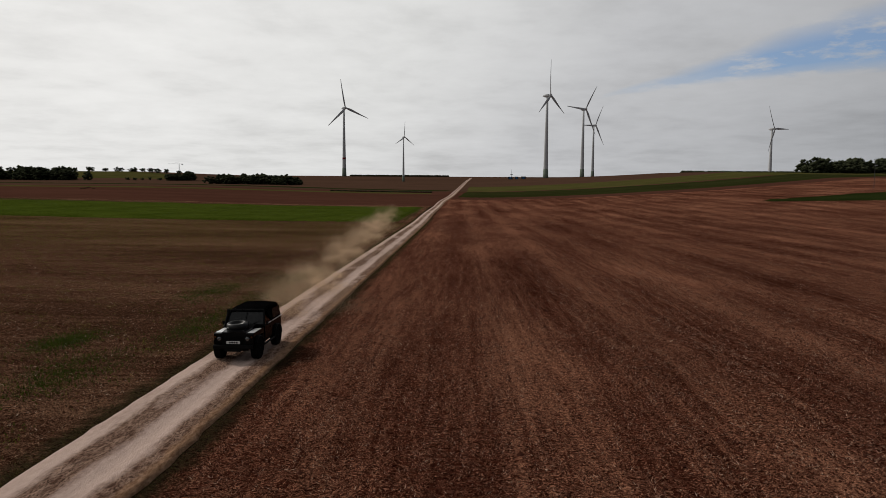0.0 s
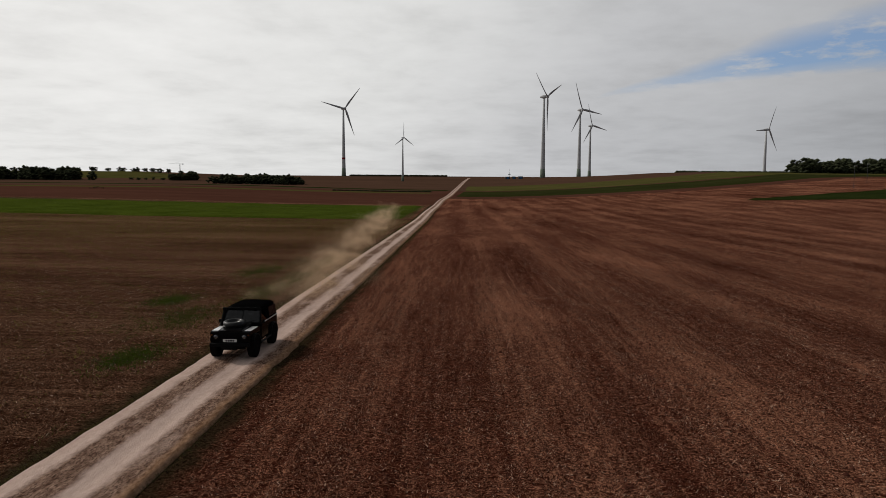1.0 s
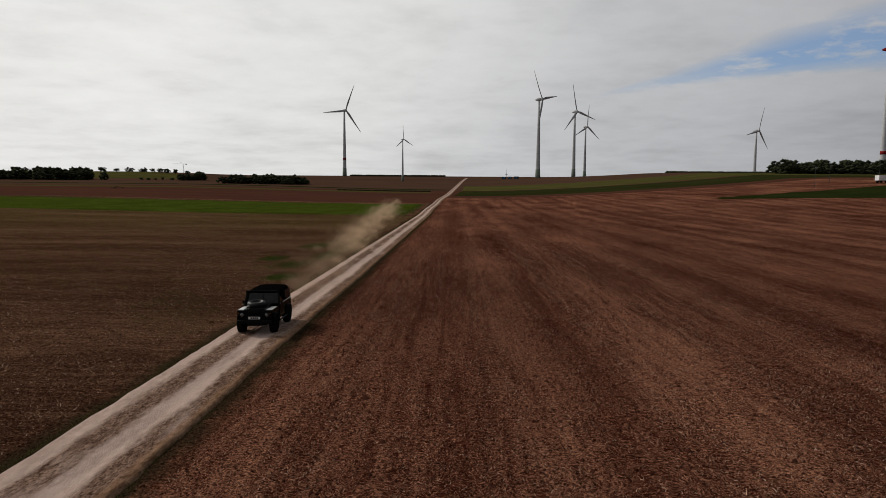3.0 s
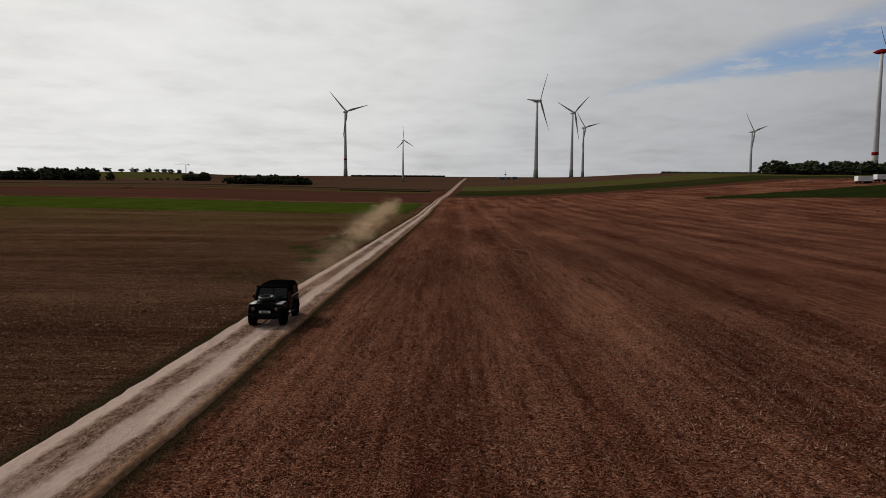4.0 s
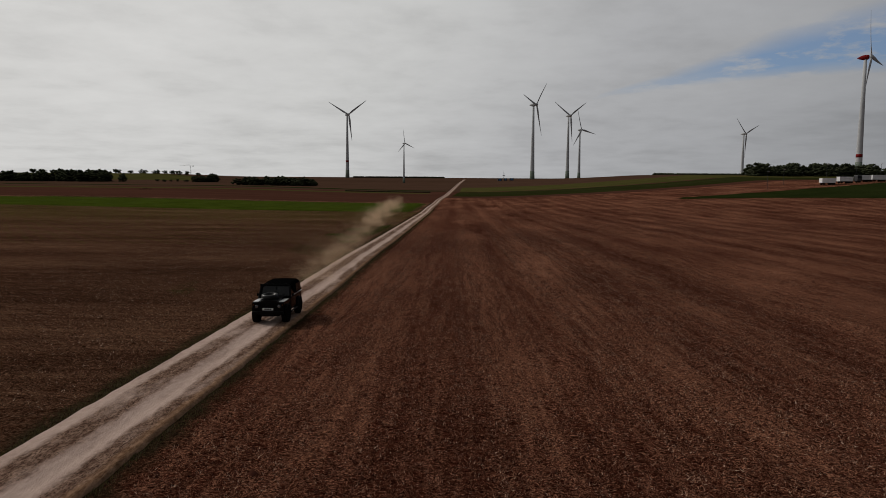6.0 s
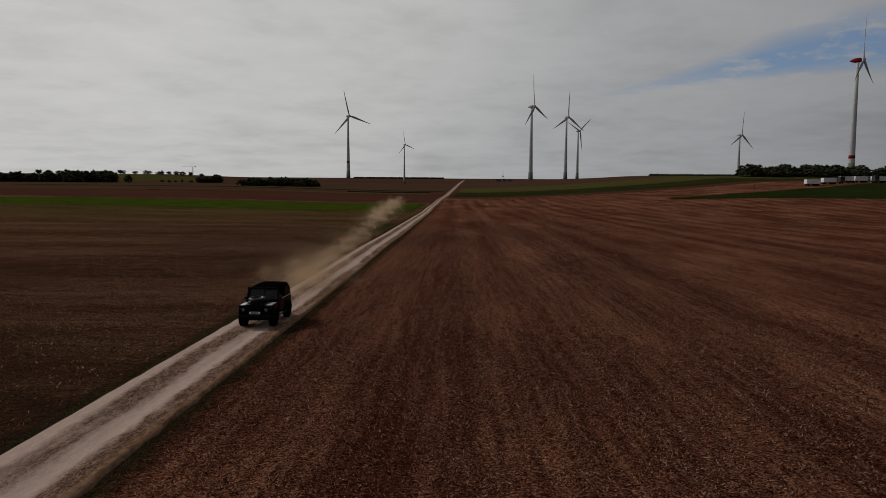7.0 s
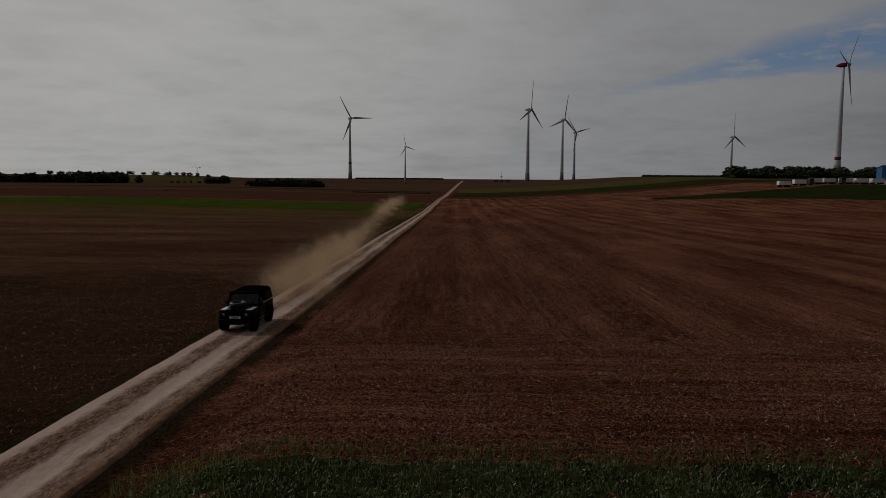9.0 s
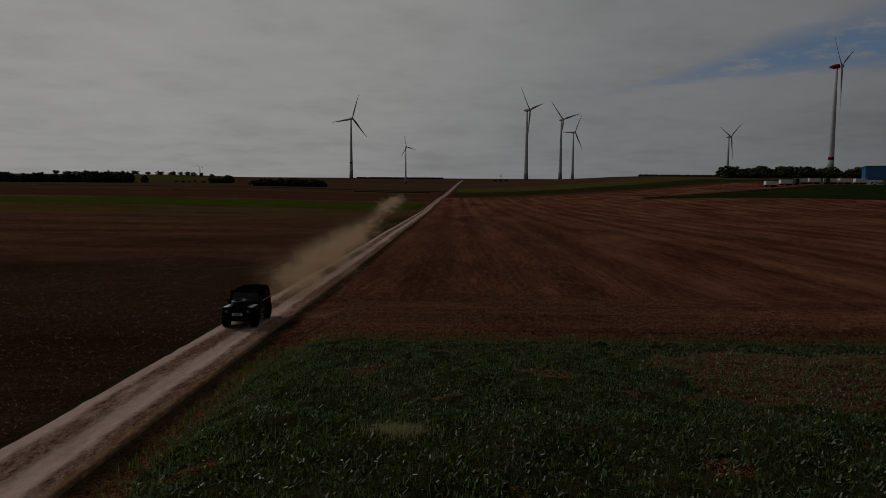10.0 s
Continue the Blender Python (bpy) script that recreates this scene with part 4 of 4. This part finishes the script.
def puff_mesh(seed, count, size):
    r = np.random.RandomState(seed)
    lobes = r.normal(0, 1, (14, 3)) * (0.52, 0.75, 0.46)
    wide = r.uniform(0.15, 0.42, 14)
    pick = r.randint(0, 14, count)
    p = lobes[pick] + r.normal(0, 1, (count, 3)) * wide[pick][:, None] * (1, 1.2, 0.8)
    a = r.normal(0, 1, (count, 3))
    b = r.normal(0, 1, (count, 3))
    a *= (size / np.linalg.norm(a, axis=1))[:, None]
    b *= (size / np.linalg.norm(b, axis=1))[:, None]
    V = np.stack([p - a, p + b, p + a], 1).reshape(-1, 3)
    F = np.arange(count * 3).reshape(-1, 3)
    return V, F


PUFFS = []


def dust():
    counts = (12000, 25000, 46000, 84000)
    for k in range(12):
        V, F = puff_mesh(40 + k, counts[k // 3], 0.0053)
        ob = quads_mesh("dust_cloud", V, F, M_DUST)
        DUST_MESH.append(ob.data)
        bpy.data.objects.remove(ob)
    r = random.Random(3)
    ys = [122 - 4.4 * k for k in range(29)] + [-3.2 - 2.9 * k for k in range(9)] + [-28.5 - 1.55 * k for k in range(33)]
    for k, y in enumerate(ys):
        # how thick the dust was where the car raised it
        thick = float(np.interp(y, [-80, -50, -34, -22, 8, 26, 38, 60, 92, 122], [3.0, 2.8, 2.3, 1.0, 0.9, 1.5, 2.8, 2.9, 2.2, 0.4]))
        level = int(min(max(round(thick + r.uniform(-0.8, 0.8)), 0), 3))
        ob = new("dust_cloud", DUST_MESH[level * 3 + k % 3])
        tagged(ob, "thin pale brown dust cloud hanging over the track", "dust", "dust clouds behind the car", "stuff")
        PUFFS.append((ob, y + r.uniform(-1, 1), r.uniform(-0.5, 0.5), r.uniform(-25, 25), r.uniform(0.75, 1.3)))


DUST_MESH = []
dust()


# ---- straw, clods, grass and leaves lying on the ground ----
def blades(name, P, length, width, lean, material, label, category, seed, wide=False):
    """Slim four-cornered blades standing or lying at P."""
    r = np.random.RandomState(seed)
    n = len(P)
    az = r.uniform(0, 2 * np.pi, n)
    tilt = r.uniform(*lean, n)
    L, W = r.uniform(*length, n), r.uniform(*width, n)
    d = np.stack([np.cos(az) * np.sin(tilt), np.sin(az) * np.sin(tilt), np.cos(tilt)], -1)
    s = np.stack([-np.sin(az), np.cos(az), np.zeros(n)], -1)
    roll = r.uniform(-0.7, 0.7, n)[:, None]
    s = s * np.cos(roll) + np.cross(d, s) * np.sin(roll)
    a, b = P - s * (W / 2)[:, None], P + s * (W / 2)[:, None]
    tip = P + d * L[:, None]
    if wide:
        V = np.stack([a, b, tip + s * (W * 0.3)[:, None], tip - s * (W * 0.3)[:, None]], 1).reshape(-1, 3)
        ob = quads_mesh(name, V, np.arange(n * 4).reshape(-1, 4), material)
    else:
        ob = quads_mesh(name, np.stack([a, b, tip], 1).reshape(-1, 3), np.arange(n * 3).reshape(-1, 3), material)
    return tagged(ob, label, category, kind="stuff")


def scatter(n, x0, x1, y0, y1, seed, streak=None, soft=0):
    r = np.random.RandomState(seed)
    x, y = r.uniform(x0, x1, n), r.uniform(y0, y1, n)
    if streak:
        k = 0.5 + 0.5 * np.sin(x * 2.1 + 0.8 * np.sin(x * 0.37) + 0.3 * np.sin(y * 0.05)) * np.sin(x * 0.71 + 1) + 0.35 * np.sin(x * 6.3 + 0.4 * np.sin(y * 0.3))
        if streak == "x":
            k = 0.5 + 0.5 * np.sin(y * 2.1 + 0.8 * np.sin(y * 0.4)) * np.sin(y * 0.6 + x * 0.02)
        keep = r.uniform(0, 1, n) < np.clip(k, 0.45, 1)
        x, y = x[keep], y[keep]
    if soft:
        keep = r.uniform(0, 1, len(x)) > np.maximum(ease(y, y1 - soft, y1), ease(abs(x), max(abs(x0), abs(x1)) * 0.55, max(abs(x0), abs(x1))))
        x, y = x[keep], y[keep]
    z = land(x, y) + lumps(x, y) * (1 - ease(abs(x), 45, 120)) * ease(abs(x), 2.0, 4.0) - 0.05
    return np.stack([x, y, z], -1)


M_GREENWEED = leafy("green_weed", (0.020, 0.030, 0.005), (0.056, 0.074, 0.012), 0.4)
M_OLIVE = leafy("olive_weed", (0.060, 0.054, 0.014), (0.130, 0.105, 0.032), 0.5)
M_RANK = leafy("rank_grass", (0.040, 0.058, 0.018), (0.130, 0.150, 0.055), 0.5)
STRAW = "scattered pale straw stubble on the red soil"
blades("straw", scatter(900000, 2.2, 33, -84, 52, 1, "y", 40), (0.035, 0.105), (0.011, 0.024), (0.7, 1.5), M_STRAW, STRAW, "straw", 1)
blades("straw", scatter(270000, 14, 66, -84, 90, 2, "y", 50), (0.06, 0.16), (0.014, 0.030), (0.8, 1.5), M_STRAW, STRAW, "straw", 2)
blades("straw", scatter(180000, 2.4, 120, 25, 240, 5, "y", 120), (0.10, 0.22), (0.024, 0.052), (0.9, 1.5), M_STRAW, STRAW, "straw", 5)
blades("straw", scatter(340000, -28, -2.2, -95, 60, 3, "x", 40), (0.04, 0.13), (0.012, 0.026), (0.7, 1.5), M_STRAWL, STRAW, "straw", 3)
blades("straw", scatter(150000, -90, -3.0, -95, 112, 4, "x", 60), (0.07, 0.17), (0.016, 0.032), (0.9, 1.5), M_STRAWL, STRAW, "straw", 4)


def clods(name, n, x0, x1, y0, y1, seed, material):
    """Broken earth: flattened five-cornered lumps."""
    r = np.random.RandomState(seed)
    P = scatter(n, x0, x1, y0, y1, seed, None, 60)
    n = len(P)
    P[:, 2] += 0.01
    s = r.gamma(2.0, 0.012, n)[:, None] + 0.015
    ang = r.uniform(0, 6.28, n)
    V = [P + np.stack([np.cos(ang + k * 1.57) * s[:, 0], np.sin(ang + k * 1.57) * s[:, 0] * 0.8, -0.02 + 0 * ang], -1) for k in range(4)]
    V.append(P + np.stack([0 * ang, 0 * ang, s[:, 0] * r.uniform(0.4, 0.9, n)], -1))
    V = np.stack(V, 1).reshape(-1, 3)
    b = np.arange(n)[:, None] * 5
    F = np.concatenate([b + np.array([k, (k + 1) % 4, 4]) for k in range(4)])
    tagged(quads_mesh(name, V, F, material), "broken reddish clods of earth", "soil clods", kind="stuff")


M_CLOD = surface("clod_earth", varied((0.050, 0.018, 0.012), (0.110, 0.042, 0.027)), 0.95)
M_CLODL = surface("brown_clod_earth", varied((0.034, 0.015, 0.008), (0.080, 0.038, 0.021)), 0.95)
clods("soil_clods", 36000, 2.4, 42, -95, 60, 11, M_CLOD)
clods("soil_clods", 26000, -40, -2.6, -98, 60, 12, M_CLODL)

# verges
VERGE = "tufted dull green grass along the track edge"


def verge(side, n, seed):
    r = np.random.RandomState(seed)
    y = r.uniform(-125, 150, n)
    w = 0.55 + 0.35 * np.sin(y * 0.31 + seed) + 0.2 * np.sin(y * 1.3)
    x = road_x(y) + side * (1.50 + abs(r.normal(0, 1, n)) * (0.42 if side < 0 else 0.26) * np.clip(w, 0.1, 1.1))
    P = np.stack([x, y, land(x, y) - 0.06], -1)
    blades("verge_grass", P, (0.03, 0.11), (0.008, 0.016), (0.3, 1.4), M_GRASS, VERGE, "grass", seed)


verge(-1, 64000, 21)
verge(1, 40000, 22)
WP = scatter(90000, -9, -2.2, -60, 70, 23)
spots = np.sin(WP[:, 1] * 0.23 + 1.0) * np.sin(WP[:, 1] * 0.071 + 2.0) + 0.5 * np.sin(WP[:, 0] * 0.9 + WP[:, 1] * 0.4)
WP = WP[(spots > 0.55) & (WP[:, 1] > -5 + 3 * WP[:, 0])]
blades("weed_patch", WP, (0.03, 0.11), (0.010, 0.024), (0.2, 1.3), M_GREENWEED, "patchy green weeds in the stubble beside the track", "weeds", 23)
r46 = np.random.RandomState(46)
for x, y, w, l in ((-5.4, 22.0, 0.8, 1.6), (-3.9, 29.5, 0.7, 2.0), (-8.2, 26.5, 0.6, 1.1), (-3.6, 36.5, 0.7, 2.6), (-7.0, 40.0, 0.8, 2.4), (-4.2, 14.5, 0.5, 1.0), (-3.4, 48.0, 0.6, 3.0)):
    P = np.stack([r46.normal(x, w, 2600), r46.normal(y, l, 2600), np.zeros(2600)], -1)
    P[:, 2] = land(P[:, 0], P[:, 1]) - 0.05
    P = P[P[:, 0] < -1.9]
    blades("weed_patch", P, (0.05, 0.14), (0.02, 0.05), (0.2, 1.3), M_GREENWEED, "patch of fresh green weeds beside the track", "weeds", 47)
OW = scatter(230000, -170, -2.6, 40, 127, 43)
OW = OW[np.random.RandomState(44).uniform(0, 1, len(OW)) < 0.06 + 0.94 * ease(OW[:, 1], 48, 84)]
OV = scatter(150000, -75, -2.8, 8, 62, 48)
tuft = np.sin(OV[:, 0] * 0.9 + 2.0 * np.sin(OV[:, 1] * 0.31)) * np.sin(OV[:, 1] * 1.7 + 1.5 * np.sin(OV[:, 0] * 0.23)) + 0.5 * np.sin(OV[:, 0] * 3.1 + OV[:, 1] * 2.3)
OV = OV[np.random.RandomState(49).uniform(-0.2, 1.3, len(OV)) < tuft]
blades("stubble_weeds", OV, (0.05, 0.13), (0.02, 0.05), (0.2, 1.3), M_OLIVE, "scattered olive weed tufts among the stubble", "weeds", 50)
blades("stubble_weeds", OW, (0.07, 0.18), (0.03, 0.075), (0.2, 1.3), M_OLIVE, "sparse olive weeds greening the stubble", "weeds", 45)
CL = scatter(60000, -160, -2.9, 132, 200, 41)
CL[:, 2] += 0.2
blades("crop_leaves", CL, (0.12, 0.30), (0.05, 0.12), (0.2, 1.2), M_GREENWEED, "leafy young crop tops", "crop", 42)

# rank grass and beet at the near end of the field
M_COVER = surface("green_ground_cover", two_tone((0.012, 0.014, 0.006), (0.056, 0.056, 0.024), 7.0, 0.25), 1.0)
COVER = "dense low green weeds covering the soil"


def bare_here(x, y):
    """How bare the field end lies, from 0 to 1."""
    x, y = 9.95 + (x - 9.95) / 0.845, -108.6 + (y + 108.6) / 0.845
    w = 0.8 * np.sin(x * 0.9 + y * 0.5) + 0.6 * np.sin(x * 2.3 - y * 1.7) + 0.5 * np.sin(y * 3.1 + x * 0.4)
    open_ = ease(x + 1.3 * w, 16.5, 21) * ease(y + 0.5 * w, -88.6, -87.4) * (1 - ease(y + 0.35 * w, -81.6, -80.6))
    spots = ease(np.sin(x * 0.9 + 2) * np.sin(y * 1.1) + 0.25 * w, 0.88, 1.02)
    return np.maximum(open_, spots)


def cover():
    X, Y = np.meshgrid(np.arange(2.2, 112, 0.28), np.arange(-124, -83.5, 0.28))
    r = np.random.RandomState(71)
    X, Y = X + r.uniform(-0.1, 0.1, X.shape), Y + r.uniform(-0.1, 0.1, X.shape)
    edge = ease(X, 2.2, 3.2) * ease(-Y, 83.3, 84.1)
    Z = land(X, Y) + lumps(X, Y) - 0.20 + (0.22 + r.normal(0, 0.045, X.shape)) * edge * (1 - ease(bare_here(X, Y), 0.2, 0.7))
    i = np.arange(X.size).reshape(X.shape)
    f = np.stack([i[:-1, :-1], i[:-1, 1:], i[1:, 1:], i[1:, :-1]], -1).reshape(-1, 4)
    tagged(quads_mesh("green_cover", np.stack([X, Y, Z], -1).reshape(-1, 3), f, M_COVER), COVER, "ground cover", kind="structure")


cover()
G = scatter(215000, 2.0, 70, -122, -83.0, 31)
r31 = np.random.RandomState(31)
bare = r31.uniform(0, 1, len(G)) < 0.9 * bare_here(G[:, 0], G[:, 1])
blades("field_grass", G[~bare], (0.14, 0.36), (0.016, 0.040), (0.0, 1.0), M_RANK, "rank dark green grass and weeds at the field end", "grass", 32)
B = scatter(120000, 2.6, 70, -124, -92.0, 33)
B[:, 2] += 0.08
blades("beet_leaves", B, (0.06, 0.15), (0.03, 0.062), (0.3, 1.4), M_LEAF, "broad glossy green beet leaves", "leaves", 34, True)
PB = scatter(50000, 2.6, 30, -93, -84, 35)
PB[:, 2] += 0.08
blades("weed_leaves", PB, (0.03, 0.09), (0.016, 0.036), (0.3, 1.3), M_LEAF, "small broad weed leaves among the grass", "leaves", 36, True)
M_PALE = leafy("pale_seed_heads", (0.16, 0.16, 0.09), (0.50, 0.48, 0.34), 0.3)
PC = np.random.RandomState(37).normal(0, 1, (2600, 3)) * (0.36, 0.20, 0.0) + (8.6, -93.7, 0.76)
blades("seeding_weed", PC, (0.14, 0.34), (0.010, 0.022), (0.0, 0.9), M_PALE, "pale seeding weed clump among the beet", "weed", 38)


# ---- what moves ----
CAR_ROWS = [  # seconds, x, y, turn
    (0.0, 0.015, 25.15, -1.29),
    (0.5, -0.115, 20.25, -0.94),
    (1.0, -0.258, 15.65, -0.49),
    (1.5, -0.335, 11.26, 0.00),
    (2.0, -0.352, 6.92, 0.43),
    (2.5, -0.321, 2.51, 0.73),
    (3.0, -0.194, -2.12, 0.89),
    (3.5, -0.047, -6.93, 0.92),
    (4.0, 0.102, -11.95, 0.83),
    (4.5, 0.257, -17.00, 0.65),
    (5.0, 0.383, -22.24, 0.40),
    (5.5, 0.468, -27.62, 0.09),
    (6.0, 0.414, -33.36, -0.25),
    (6.5, 0.305, -39.18, -0.58),
    (7.0, 0.141, -44.99, -0.89),
    (7.5, 0.018, -50.66, -1.13),
    (8.0, -0.135, -56.25, -1.25),
    (8.5, -0.293, -61.72, -1.19),
    (9.0, -0.453, -66.98, -0.84),
    (9.5, -0.535, -72.10, -0.11),
    (10.0, -0.478, -77.10, 1.12),
]


def motions():
    for rotor, over, hub, phase, rate in SPIN:
        walk(rotor, [(t / 2, pose(0, over, hub, 0, phase + rate * t / 2, 0)) for t in range(21)])
    bounce = random.Random(4)
    walk(CAR, [(t, pose(x, y, 0.022, bounce.uniform(-0.5, 0.5), bounce.uniform(-0.5, 0.5), h)) for t, x, y, h in CAR_ROWS])
    # wheels roll without slipping
    step = 0.05
    ys = np.interp(np.arange(0, 10.001, step), [r[0] for r in CAR_ROWS], [r[2] for r in CAR_ROWS])
    turn = np.degrees((ys[0] - ys) / 0.40)
    for w in WHEELS:
        x, y, z = w.location
        walk(w, [(k * step, pose(x, y, z, turn[k], 0, 0)) for k in range(len(ys))])
    # each dust cloud lies in the ground until the car has passed, then rises and drifts off the track
    for ob, y, dx, rz, k in PUFFS:
        passed = float(np.interp(-y, [-r[2] for r in CAR_ROWS], [r[0] for r in CAR_ROWS]))
        if y > CAR_ROWS[0][2]:
            passed = -(y - CAR_ROWS[0][2]) / 9.3
        passed += 0.55 if y > -28 else 0.34
        rows = []
        for i in range(41):
            age = i / 4 - passed
            up = -5.5 if age < 0 else -5.5 + 6.1 * min(age / 0.3, 1) + 0.22 * max(age - 0.3, 0)
            side = -0.50 * max(age, 0)
            rows.append((i / 4, pose(dx - 0.2 + side, y, up * 1.0 + float(land(0, y)), 0, 0, rz + 3 * max(age, 0))))
        ob.scale = (1.5 * k, 1.7 * k, (1.15 if y > -28 else 1.45) * k)
        walk(ob, rows)


motions()
